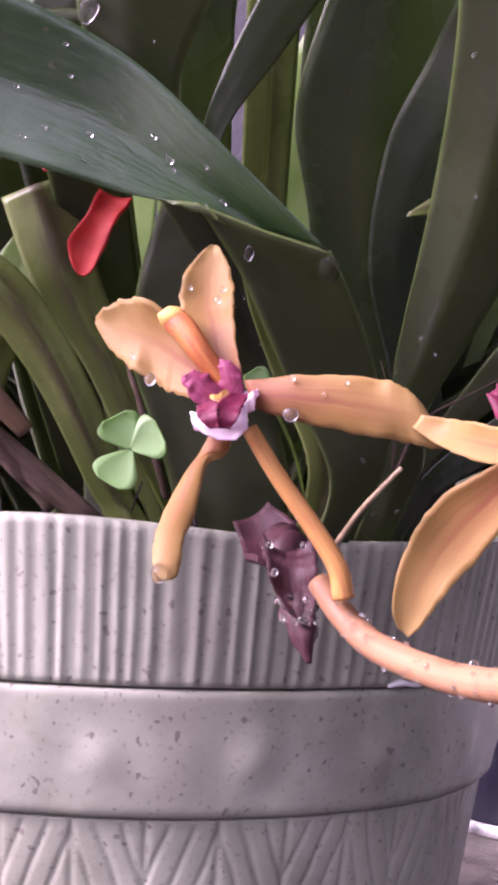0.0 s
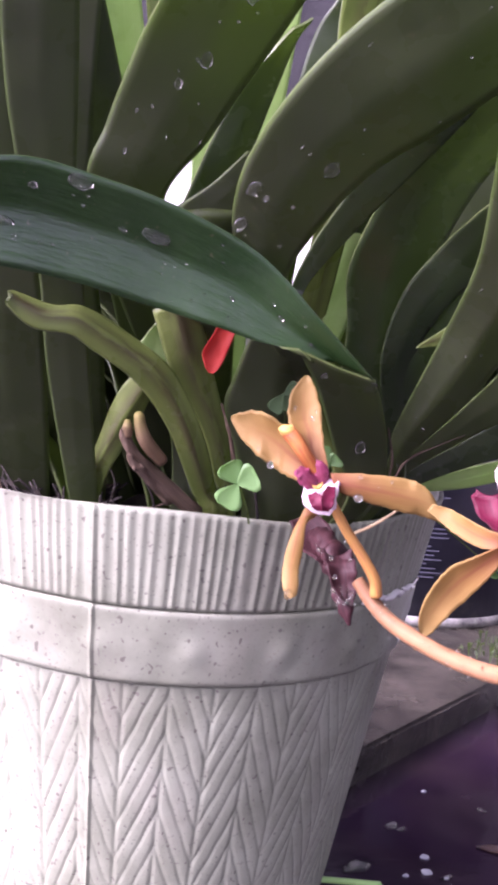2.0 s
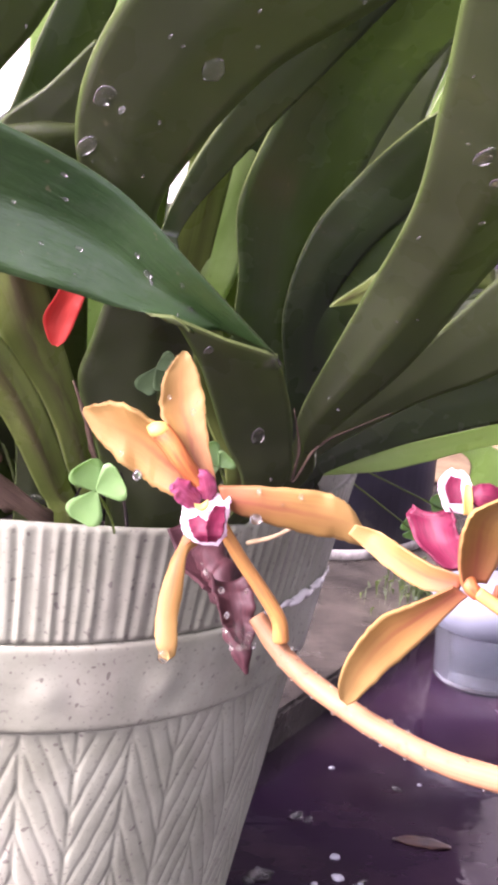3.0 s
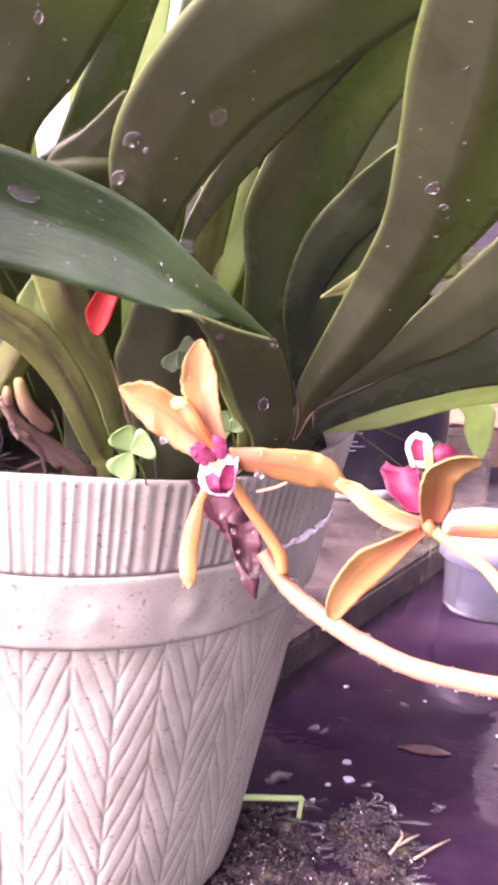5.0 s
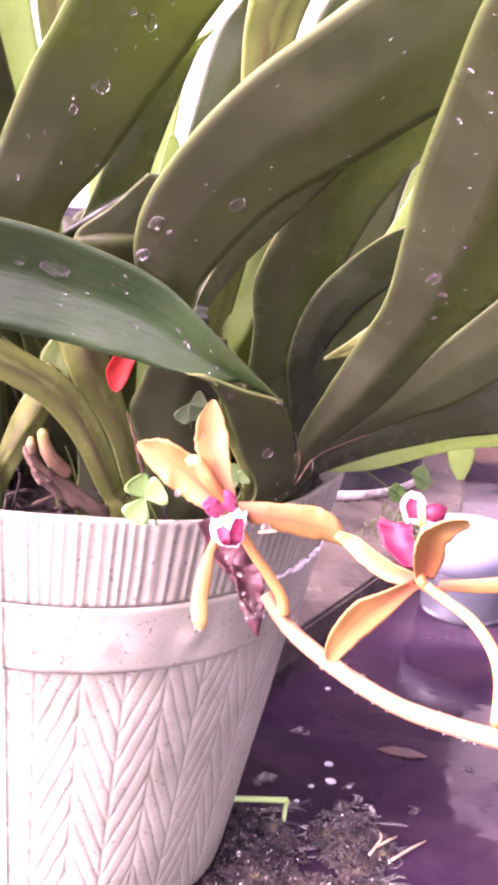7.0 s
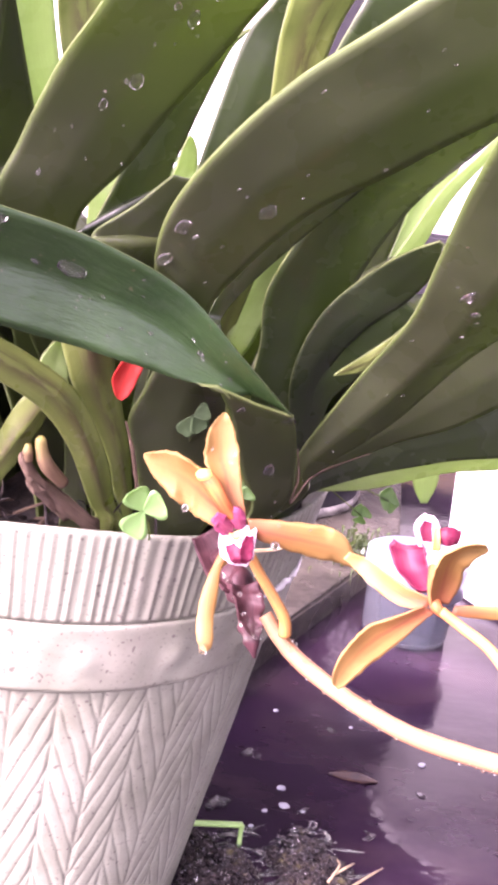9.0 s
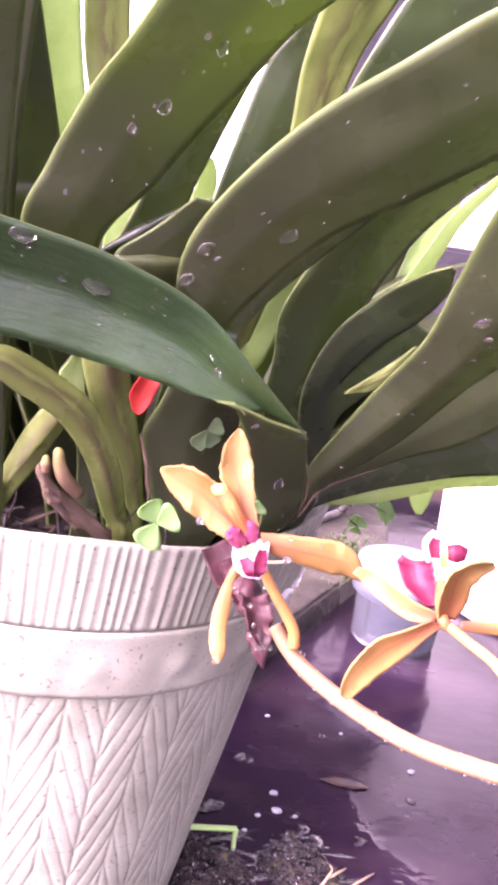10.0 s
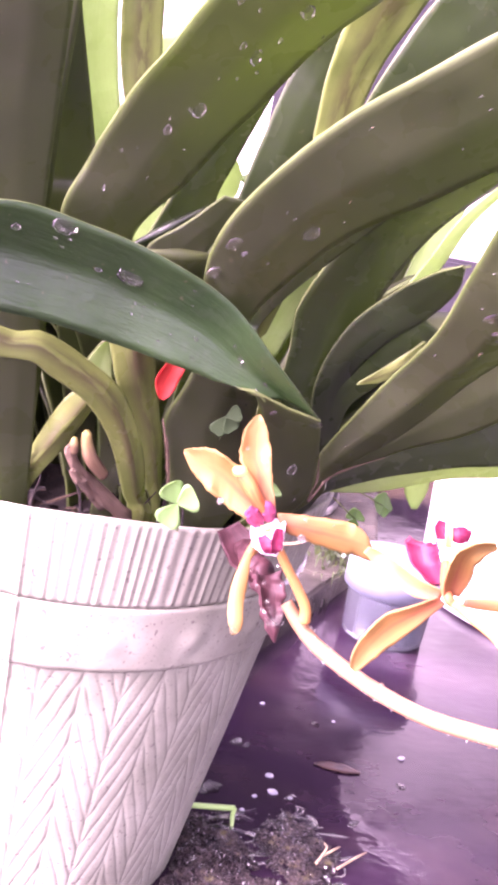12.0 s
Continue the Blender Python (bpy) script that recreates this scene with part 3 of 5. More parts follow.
leaf(plant, "dark glossy arching leaf with beads of water", [
    (0.0243, -0.1275, 0.2089, 0.0466, -0.1245, 0.2019),
    (0.0128, -0.1275, 0.2102, 0.0300, -0.1290, 0.2168),
    (0.0010, -0.1285, 0.2133, 0.0123, -0.1310, 0.2324),
    (-0.0171, -0.1310, 0.2172, -0.0076, -0.1340, 0.2419),
    (-0.0386, -0.1360, 0.2221, -0.0292, -0.1380, 0.2480),
    (-0.0630, -0.1430, 0.2244, -0.0563, -0.1450, 0.2510),
    (-0.0870, -0.1500, 0.2204, -0.0862, -0.1500, 0.2376),
], flip=True, fold=0.21, drops=40, foot=False, wet=True)
leaf(plant, "broad sheath that the arching leaf bends over from", [
    (0.0477, -0.0950, 0.1625, 0.0571, -0.0950, 0.1653),
    (0.0402, -0.1050, 0.1803, 0.0561, -0.1050, 0.1821),
    (0.0322, -0.1170, 0.1974, 0.0508, -0.1160, 0.1953),
    (0.0244, -0.1270, 0.2089, 0.0467, -0.1240, 0.2020),
], fold=-0.03, drops=6)
leaf(plant, "broad olive leaf seen from beneath with beads of water", [
    (-0.0060, -0.0720, 0.1760, 0.0040, -0.0720, 0.1770),
    (-0.0262, -0.0960, 0.2199, -0.0097, -0.0940, 0.2222),
    (-0.0358, -0.1210, 0.2470, -0.0150, -0.1180, 0.2447),
    (-0.0318, -0.1270, 0.2625, -0.0050, -0.1240, 0.2610),
    (-0.0280, -0.1320, 0.2743, 0.0034, -0.1280, 0.2760),
    (-0.0240, -0.1380, 0.2850, 0.0114, -0.1340, 0.2898),
    (-0.0190, -0.1460, 0.2962, 0.0198, -0.1420, 0.3031),
    (-0.0130, -0.1550, 0.3076, 0.0289, -0.1520, 0.3162),
    (-0.0040, -0.1650, 0.3216, 0.0380, -0.1620, 0.3282),
], fold=-0.06, drops=34)
leaf(plant, "broad olive leaf bending outwards with a wrinkled bend", [
    (0.0319, -0.0950, 0.1855, 0.0421, -0.0950, 0.1870),
    (0.0149, -0.1120, 0.2151, 0.0265, -0.1120, 0.2137),
    (0.0041, -0.1270, 0.2361, 0.0198, -0.1240, 0.2268),
    (0.0034, -0.1380, 0.2523, 0.0246, -0.1310, 0.2402),
    (0.0114, -0.1480, 0.2708, 0.0369, -0.1390, 0.2562),
    (0.0236, -0.1560, 0.2863, 0.0535, -0.1450, 0.2688),
    (0.0389, -0.1640, 0.3008, 0.0702, -0.1520, 0.2826),
    (0.0546, -0.1720, 0.3151, 0.0850, -0.1600, 0.2954),
    (0.0700, -0.1800, 0.3268, 0.0901, -0.1700, 0.3120),
], fold=-0.08, drops=34, wrinkle=True)
# Dark leaves here are flipped: the darker upper side stands in for shade.
leaf(plant, "dark leaf in shade with a dry brown margin", [
    (0.0593, -0.0750, 0.1604, 0.0706, -0.0750, 0.1618),
    (0.0450, -0.0850, 0.1858, 0.0620, -0.0850, 0.1882),
    (0.0420, -0.0980, 0.2146, 0.0606, -0.0950, 0.2144),
    (0.0390, -0.1070, 0.2330, 0.0643, -0.1030, 0.2341),
    (0.0455, -0.1160, 0.2534, 0.0730, -0.1110, 0.2584),
    (0.0531, -0.1260, 0.2722, 0.0846, -0.1200, 0.2760),
    (0.0680, -0.1360, 0.2892, 0.0947, -0.1300, 0.2926),
], fold=-0.05, flip=True)
leaf(plant, "broad keeled leaf rising forward with beads of water", [
    (0.0553, -0.0780, 0.1482, 0.0644, -0.0780, 0.1455),
    (0.0593, -0.0920, 0.1746, 0.0653, -0.0900, 0.1680),
    (0.0591, -0.1000, 0.1868, 0.0653, -0.0980, 0.1783),
    (0.0637, -0.1220, 0.2141, 0.0772, -0.1170, 0.2001),
    (0.0650, -0.1450, 0.2349, 0.0847, -0.1370, 0.2231),
    (0.0618, -0.1630, 0.2529, 0.0890, -0.1530, 0.2376),
    (0.0569, -0.1830, 0.2715, 0.0902, -0.1710, 0.2494),
    (0.0534, -0.2050, 0.2883, 0.0870, -0.1920, 0.2650),
    (0.0468, -0.2360, 0.3036, 0.0795, -0.2220, 0.2828),
    (0.0401, -0.2720, 0.3136, 0.0672, -0.2580, 0.2999),
], fold=-0.17, drops=40)
leaf(plant, "narrow olive leaf leaning outwards with a yellow margin", [
    (0.0561, -0.0740, 0.1463, 0.0583, -0.0740, 0.1420),
    (0.0641, -0.0820, 0.1707, 0.0656, -0.0820, 0.1677),
    (0.0813, -0.0970, 0.1957, 0.0851, -0.0930, 0.1856),
    (0.0954, -0.1080, 0.2163, 0.1015, -0.1020, 0.1963),
    (0.1089, -0.1180, 0.2357, 0.1162, -0.1120, 0.2098),
    (0.1235, -0.1280, 0.2539, 0.1323, -0.1220, 0.2270),
], fold=-0.06)
leaf(plant, "narrow dark leaf leaning far out with a dry red margin", [
    (0.0570, -0.0700, 0.1441, 0.0592, -0.0700, 0.1395),
    (0.0647, -0.0770, 0.1655, 0.0665, -0.0770, 0.1610),
    (0.0822, -0.0860, 0.1812, 0.0852, -0.0840, 0.1736),
    (0.1001, -0.0930, 0.1949, 0.1055, -0.0900, 0.1818),
    (0.1208, -0.0980, 0.2054, 0.1260, -0.0950, 0.1870),
    (0.1451, -0.1050, 0.2162, 0.1521, -0.1020, 0.1939),
], fold=-0.06, flip=True)
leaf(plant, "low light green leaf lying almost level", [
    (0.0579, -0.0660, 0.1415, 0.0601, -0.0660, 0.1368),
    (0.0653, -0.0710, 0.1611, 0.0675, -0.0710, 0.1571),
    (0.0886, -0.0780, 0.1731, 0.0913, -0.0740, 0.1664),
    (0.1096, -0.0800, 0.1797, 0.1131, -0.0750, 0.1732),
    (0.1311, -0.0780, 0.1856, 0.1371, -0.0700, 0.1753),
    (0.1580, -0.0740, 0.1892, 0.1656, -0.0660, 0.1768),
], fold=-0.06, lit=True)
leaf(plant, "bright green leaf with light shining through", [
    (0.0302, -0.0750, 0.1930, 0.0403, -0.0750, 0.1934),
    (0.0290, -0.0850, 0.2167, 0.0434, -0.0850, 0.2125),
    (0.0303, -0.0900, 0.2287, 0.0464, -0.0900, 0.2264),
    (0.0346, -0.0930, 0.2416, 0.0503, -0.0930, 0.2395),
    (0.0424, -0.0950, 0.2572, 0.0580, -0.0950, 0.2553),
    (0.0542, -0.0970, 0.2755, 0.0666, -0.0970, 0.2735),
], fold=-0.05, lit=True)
leaf(plant, "dark upright leaf with a glassy rolled margin", [
    (-0.0145, -0.1080, 0.2312, 0.0047, -0.1060, 0.2439),
    (-0.0105, -0.1100, 0.2424, 0.0070, -0.1080, 0.2536),
    (-0.0047, -0.1130, 0.2592, 0.0089, -0.1110, 0.2636),
    (0.0024, -0.1160, 0.2751, 0.0129, -0.1140, 0.2780),
    (0.0099, -0.1190, 0.2865, 0.0168, -0.1170, 0.2903),
    (0.0152, -0.1220, 0.2928, 0.0201, -0.1200, 0.2963),
], fold=-0.04, flip=True)
leaf(plant, "small leaf with a rolled glassy margin", [
    (-0.0082, -0.1180, 0.2314, 0.0065, -0.1180, 0.2339),
    (-0.0114, -0.1200, 0.2423, 0.0049, -0.1200, 0.2430),
    (-0.0024, -0.1220, 0.2508, 0.0091, -0.1210, 0.2506),
    (0.0057, -0.1240, 0.2598, 0.0136, -0.1230, 0.2591),
], fold=-0.04)
leaf(plant, "slim shaded leaf beside the bright gap", [
    (0.0154, -0.0980, 0.2441, 0.0263, -0.0980, 0.2456),
    (0.0160, -0.1010, 0.2574, 0.0290, -0.1010, 0.2571),
    (0.0189, -0.1040, 0.2756, 0.0312, -0.1040, 0.2710),
    (0.0227, -0.1070, 0.2946, 0.0347, -0.1070, 0.2847),
    (0.0279, -0.1100, 0.3043, 0.0397, -0.1100, 0.3051),
    (0.0322, -0.1140, 0.3143, 0.0433, -0.1140, 0.3178),
], fold=-0.04, flip=True)
leaf(plant, "yellow-green leaf end lit by the sky", [
    (0.0101, -0.0940, 0.2512, 0.0142, -0.0940, 0.2518),
    (0.0104, -0.0940, 0.2535, 0.0174, -0.0940, 0.2583),
    (0.0118, -0.0950, 0.2586, 0.0172, -0.0950, 0.2636),
    (0.0127, -0.0960, 0.2638, 0.0155, -0.0960, 0.2672),
    (0.0137, -0.0970, 0.2677, 0.0142, -0.0970, 0.2681),
], fold=-0.03, lit=True, foot=False)
leaf(plant, "leaf with a small brown curl on its edge", [
    (0.0297, -0.1150, 0.2662, 0.0404, -0.1150, 0.2683),
    (0.0281, -0.1200, 0.2796, 0.0385, -0.1200, 0.2817),
    (0.0265, -0.1250, 0.2951, 0.0403, -0.1250, 0.2981),
    (0.0270, -0.1300, 0.3075, 0.0455, -0.1300, 0.3144),
    (0.0285, -0.1350, 0.3234, 0.0518, -0.1350, 0.3302),
], fold=-0.04, yellow=True)
leaf(plant, "dark purple-green leaf high behind", [
    (0.0417, -0.1080, 0.2723, 0.0567, -0.1080, 0.2722),
    (0.0429, -0.1120, 0.2879, 0.0639, -0.1120, 0.2893),
    (0.0481, -0.1160, 0.3051, 0.0740, -0.1160, 0.3064),
    (0.0568, -0.1200, 0.3253, 0.0859, -0.1200, 0.3264),
    (0.0696, -0.1240, 0.3458, 0.0939, -0.1240, 0.3463),
], fold=-0.04, flip=True)
leaf(plant, "upright leaf with a brown streak", [
    (-0.0434, -0.1000, 0.1932, -0.0315, -0.1000, 0.1950),
    (-0.0475, -0.1080, 0.2225, -0.0355, -0.1060, 0.2241),
    (-0.0532, -0.1140, 0.2444, -0.0388, -0.1120, 0.2468),
    (-0.0585, -0.1200, 0.2686, -0.0400, -0.1180, 0.2737),
    (-0.0610, -0.1260, 0.2926, -0.0412, -0.1240, 0.2972),
    (-0.0608, -0.1320, 0.3141, -0.0429, -0.1300, 0.3199),
], fold=-0.05)
leaf(plant, "mid green leaf standing behind the upright leaves", [
    (-0.0125, -0.0870, 0.2665, -0.0100, -0.0870, 0.2665),
    (-0.0180, -0.0880, 0.2766, -0.0095, -0.0880, 0.2775),
    (-0.0217, -0.0890, 0.2884, -0.0101, -0.0890, 0.2896),
    (-0.0239, -0.0910, 0.3008, -0.0121, -0.0910, 0.3018),
    (-0.0258, -0.0940, 0.3150, -0.0139, -0.0940, 0.3162),
], fold=-0.04, yellow=True, foot=False)
leaf(plant, "brown-green leaf in shade behind the upright leaves", [
    (-0.0329, -0.0850, 0.2359, -0.0193, -0.0850, 0.2381),
    (-0.0373, -0.0880, 0.2540, -0.0223, -0.0880, 0.2551),
    (-0.0408, -0.0910, 0.2684, -0.0261, -0.0910, 0.2690),
    (-0.0438, -0.0940, 0.2836, -0.0305, -0.0940, 0.2834),
    (-0.0460, -0.0980, 0.2996, -0.0357, -0.0980, 0.3004),
], fold=-0.04)
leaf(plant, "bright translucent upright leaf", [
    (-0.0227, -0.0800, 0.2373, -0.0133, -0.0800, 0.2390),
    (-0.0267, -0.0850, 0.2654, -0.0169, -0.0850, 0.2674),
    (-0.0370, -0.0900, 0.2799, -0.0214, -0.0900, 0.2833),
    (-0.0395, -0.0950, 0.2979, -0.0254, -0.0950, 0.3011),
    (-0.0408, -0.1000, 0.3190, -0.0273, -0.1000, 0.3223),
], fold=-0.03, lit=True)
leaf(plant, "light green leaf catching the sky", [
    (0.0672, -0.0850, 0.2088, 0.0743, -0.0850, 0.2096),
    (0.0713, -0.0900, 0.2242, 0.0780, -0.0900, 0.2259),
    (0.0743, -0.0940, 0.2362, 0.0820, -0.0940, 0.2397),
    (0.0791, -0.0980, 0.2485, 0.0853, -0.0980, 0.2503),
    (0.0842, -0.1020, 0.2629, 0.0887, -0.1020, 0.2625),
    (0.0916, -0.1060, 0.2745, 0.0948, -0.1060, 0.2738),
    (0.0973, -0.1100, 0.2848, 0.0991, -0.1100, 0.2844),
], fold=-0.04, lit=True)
# Pale tip put where light shows through a gap between the leaves.
leaf(plant, "green leaf tip standing in for light through a gap of the fan", [
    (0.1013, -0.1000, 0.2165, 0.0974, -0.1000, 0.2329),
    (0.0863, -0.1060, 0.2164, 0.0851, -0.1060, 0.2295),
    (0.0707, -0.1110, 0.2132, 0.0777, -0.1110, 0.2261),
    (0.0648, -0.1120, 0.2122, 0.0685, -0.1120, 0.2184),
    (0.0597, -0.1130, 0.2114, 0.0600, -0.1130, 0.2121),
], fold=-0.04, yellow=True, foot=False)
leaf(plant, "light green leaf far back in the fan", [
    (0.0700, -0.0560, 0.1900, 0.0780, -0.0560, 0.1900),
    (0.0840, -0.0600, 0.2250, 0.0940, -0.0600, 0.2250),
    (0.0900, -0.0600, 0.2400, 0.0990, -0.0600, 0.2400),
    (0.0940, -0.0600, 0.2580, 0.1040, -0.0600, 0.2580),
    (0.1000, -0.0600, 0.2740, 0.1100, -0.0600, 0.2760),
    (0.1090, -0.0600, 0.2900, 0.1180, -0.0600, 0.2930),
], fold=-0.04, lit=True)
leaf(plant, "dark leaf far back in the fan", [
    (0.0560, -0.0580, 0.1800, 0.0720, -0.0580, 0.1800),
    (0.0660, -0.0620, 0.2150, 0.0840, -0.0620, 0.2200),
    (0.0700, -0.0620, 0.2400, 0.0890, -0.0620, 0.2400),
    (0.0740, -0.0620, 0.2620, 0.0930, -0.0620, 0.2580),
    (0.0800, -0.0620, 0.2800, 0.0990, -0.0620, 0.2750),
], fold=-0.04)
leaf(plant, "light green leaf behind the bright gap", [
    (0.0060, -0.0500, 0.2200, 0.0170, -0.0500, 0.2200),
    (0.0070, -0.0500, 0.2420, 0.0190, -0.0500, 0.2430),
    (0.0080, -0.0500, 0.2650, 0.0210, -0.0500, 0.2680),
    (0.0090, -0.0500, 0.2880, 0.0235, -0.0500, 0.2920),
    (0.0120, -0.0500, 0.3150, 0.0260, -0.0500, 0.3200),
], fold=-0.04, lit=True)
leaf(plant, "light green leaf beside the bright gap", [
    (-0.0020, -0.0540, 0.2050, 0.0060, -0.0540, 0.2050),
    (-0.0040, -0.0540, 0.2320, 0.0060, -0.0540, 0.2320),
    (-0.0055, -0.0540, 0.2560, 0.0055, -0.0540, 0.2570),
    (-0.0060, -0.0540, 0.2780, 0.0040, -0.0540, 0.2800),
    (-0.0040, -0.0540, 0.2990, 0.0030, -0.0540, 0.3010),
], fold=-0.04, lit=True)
ribbon("leaf", plant, "pale green leaf tip hanging behind the low leaf", [
    (0.0700, -0.0010, 0.1450, 0.0720, 0.0080, 0.1450),
    (0.0980, 0.0100, 0.1560, 0.1000, 0.0200, 0.1560),
    (0.1330, 0.0340, 0.1520, 0.1380, 0.0440, 0.1530),
    (0.1600, 0.0500, 0.1400, 0.1740, 0.0560, 0.1420),
    (0.1655, 0.0580, 0.1290, 0.1790, 0.0600, 0.1300),
    (0.1690, 0.0600, 0.1220, 0.1790, 0.0610, 0.1230),
    (0.1735, 0.0609, 0.1159, 0.1765, 0.0609, 0.1159),
], LEAF_LIT, LEAF_LIT, LEAF_EDGE, fold=-0.05, th=0.0007)
leaf(plant, "dark pointed leaf", [
    (0.0623, -0.0750, 0.1637, 0.0711, -0.0750, 0.1638),
    (0.0588, -0.0850, 0.1859, 0.0679, -0.0850, 0.1871),
    (0.0536, -0.0950, 0.2063, 0.0640, -0.0950, 0.2079),
    (0.0559, -0.1050, 0.2265, 0.0684, -0.1050, 0.2226),
    (0.0627, -0.1150, 0.2397, 0.0762, -0.1150, 0.2347),
    (0.0684, -0.1280, 0.2493, 0.0769, -0.1280, 0.2458),
    (0.0717, -0.1380, 0.2541, 0.0728, -0.1380, 0.2534),
], fold=-0.05, flip=True)
leaf(plant, "dark short leaf under the sweep", [
    (0.0643, -0.0730, 0.1622, 0.0726, -0.0730, 0.1626),
    (0.0608, -0.0820, 0.1814, 0.0695, -0.0820, 0.1807),
    (0.0580, -0.0900, 0.1983, 0.0682, -0.0900, 0.1980),
    (0.0602, -0.0970, 0.2131, 0.0740, -0.0970, 0.2091),
    (0.0654, -0.1040, 0.2252, 0.0796, -0.1040, 0.2189),
    (0.0739, -0.1140, 0.2349, 0.0850, -0.1140, 0.2301),
], fold=-0.05, flip=True)
leaf(plant, "dark narrow leaf with a pale edge", [
    (0.0210, -0.1080, 0.2110, 0.0264, -0.1080, 0.2115),
    (0.0225, -0.1130, 0.2253, 0.0263, -0.1130, 0.2248),
    (0.0265, -0.1160, 0.2367, 0.0365, -0.1150, 0.2399),
    (0.0337, -0.1200, 0.2507, 0.0454, -0.1190, 0.2515),
    (0.0419, -0.1250, 0.2653, 0.0559, -0.1240, 0.2644),
    (0.0524, -0.1300, 0.2785, 0.0659, -0.1300, 0.2782),
], fold=-0.03, flip=True)
leaf(plant, "broad dull leaf at the edge of the clump", [
    (-0.0578, -0.0500, 0.1466, -0.0424, -0.0600, 0.1480),
    (-0.0685, -0.0950, 0.2007, -0.0450, -0.1000, 0.2033),
    (-0.0710, -0.1120, 0.2473, -0.0513, -0.1120, 0.2494),
    (-0.0711, -0.1220, 0.2895, -0.0523, -0.1220, 0.2917),
    (-0.0691, -0.1300, 0.3152, -0.0526, -0.1300, 0.3173),
], fold=-0.05)
leaf(plant, "shaded leaf at the edge of the clump", [
    (-0.0431, -0.0500, 0.1479, -0.0244, -0.0500, 0.1475),
    (-0.0535, -0.0800, 0.1978, -0.0283, -0.0800, 0.2002),
    (-0.0589, -0.0950, 0.2451, -0.0352, -0.0950, 0.2476),
    (-0.0576, -0.1000, 0.2954, -0.0361, -0.1000, 0.2980),
    (-0.0539, -0.1060, 0.3325, -0.0346, -0.1060, 0.3350),
    (-0.0472, -0.1120, 0.3622, -0.0313, -0.1120, 0.3644),
], fold=0.05)
leaf(plant, "shaded broad leaf far back in the clump", [
    (-0.0640, 0.0000, 0.1366, -0.0476, 0.0000, 0.1380),
    (-0.0954, -0.0500, 0.1953, -0.0634, -0.0500, 0.1984),
    (-0.1049, -0.0700, 0.2466, -0.0651, -0.0700, 0.2509),
    (-0.1045, -0.0850, 0.2928, -0.0669, -0.0850, 0.2972),
    (-0.1030, -0.0900, 0.3369, -0.0696, -0.0900, 0.3413),
    (-0.0938, -0.0950, 0.3738, -0.0717, -0.0950, 0.3769),
], fold=0.05)
leaf(plant, "bent yellow-green sheath with a brown stain", [
    (0.0039, -0.0880, 0.1558, 0.0134, -0.0840, 0.1527),
    (0.0010, -0.0910, 0.1620, 0.0092, -0.0870, 0.1612),
    (-0.0062, -0.1010, 0.1780, 0.0039, -0.0970, 0.1769),
    (-0.0119, -0.1070, 0.1873, -0.0039, -0.1040, 0.1924),
    (-0.0188, -0.1120, 0.1952, -0.0105, -0.1080, 0.2008),
    (-0.0249, -0.1150, 0.1995, -0.0194, -0.1110, 0.2071),
    (-0.0306, -0.1180, 0.2032, -0.0276, -0.1140, 0.2117),
    (-0.0368, -0.1210, 0.2071, -0.0354, -0.1170, 0.2149),
    (-0.0469, -0.1230, 0.2082, -0.0426, -0.1190, 0.2145),
    (-0.0536, -0.1250, 0.2131, -0.0527, -0.1220, 0.2175),
    (-0.0540, -0.1260, 0.2150, -0.0537, -0.1250, 0.2168),
], fold=-0.22, yellow=True, wave=0.06)
leaf(plant, "upright green sheath beside the bent one", [
    (0.0124, -0.0840, 0.1549, 0.0161, -0.0800, 0.1550),
    (0.0083, -0.0880, 0.1647, 0.0134, -0.0840, 0.1690),
    (0.0039, -0.0920, 0.1772, 0.0106, -0.0890, 0.1800),
    (-0.0010, -0.0960, 0.1867, 0.0069, -0.0940, 0.1905),
    (-0.0064, -0.1000, 0.1942, 0.0037, -0.0980, 0.1991),
    (-0.0106, -0.1040, 0.2024, 0.0004, -0.1020, 0.2091),
    (-0.0153, -0.1060, 0.2150, -0.0034, -0.1040, 0.2203),
], fold=-0.16, yellow=True)
leaf(plant, "bright lit leaf tip in the clump", [
    (-0.0184, -0.0980, 0.2026, -0.0089, -0.0960, 0.1950),
    (-0.0176, -0.0980, 0.2055, -0.0096, -0.0960, 0.1990),
    (-0.0157, -0.0980, 0.2086, -0.0108, -0.0960, 0.2045),
    (-0.0136, -0.0980, 0.2113, -0.0127, -0.0960, 0.2105),
], fold=0.06, lit=True, foot=False)
leaf(plant, "yellow-green shoot leaning to the rim of the pot", [
    (-0.0399, -0.0700, 0.1429, -0.0289, -0.0700, 0.1410),
    (-0.0327, -0.0780, 0.1582, -0.0259, -0.0780, 0.1552),
    (-0.0283, -0.0860, 0.1724, -0.0239, -0.0860, 0.1645),
    (-0.0252, -0.0920, 0.1838, -0.0195, -0.0900, 0.1739),
    (-0.0224, -0.0960, 0.1910, -0.0156, -0.0930, 0.1833),
    (-0.0178, -0.0980, 0.1975, -0.0123, -0.0950, 0.1928),
    (-0.0159, -0.0990, 0.2031, -0.0120, -0.0960, 0.1996),
], fold=-0.25, yellow=True)
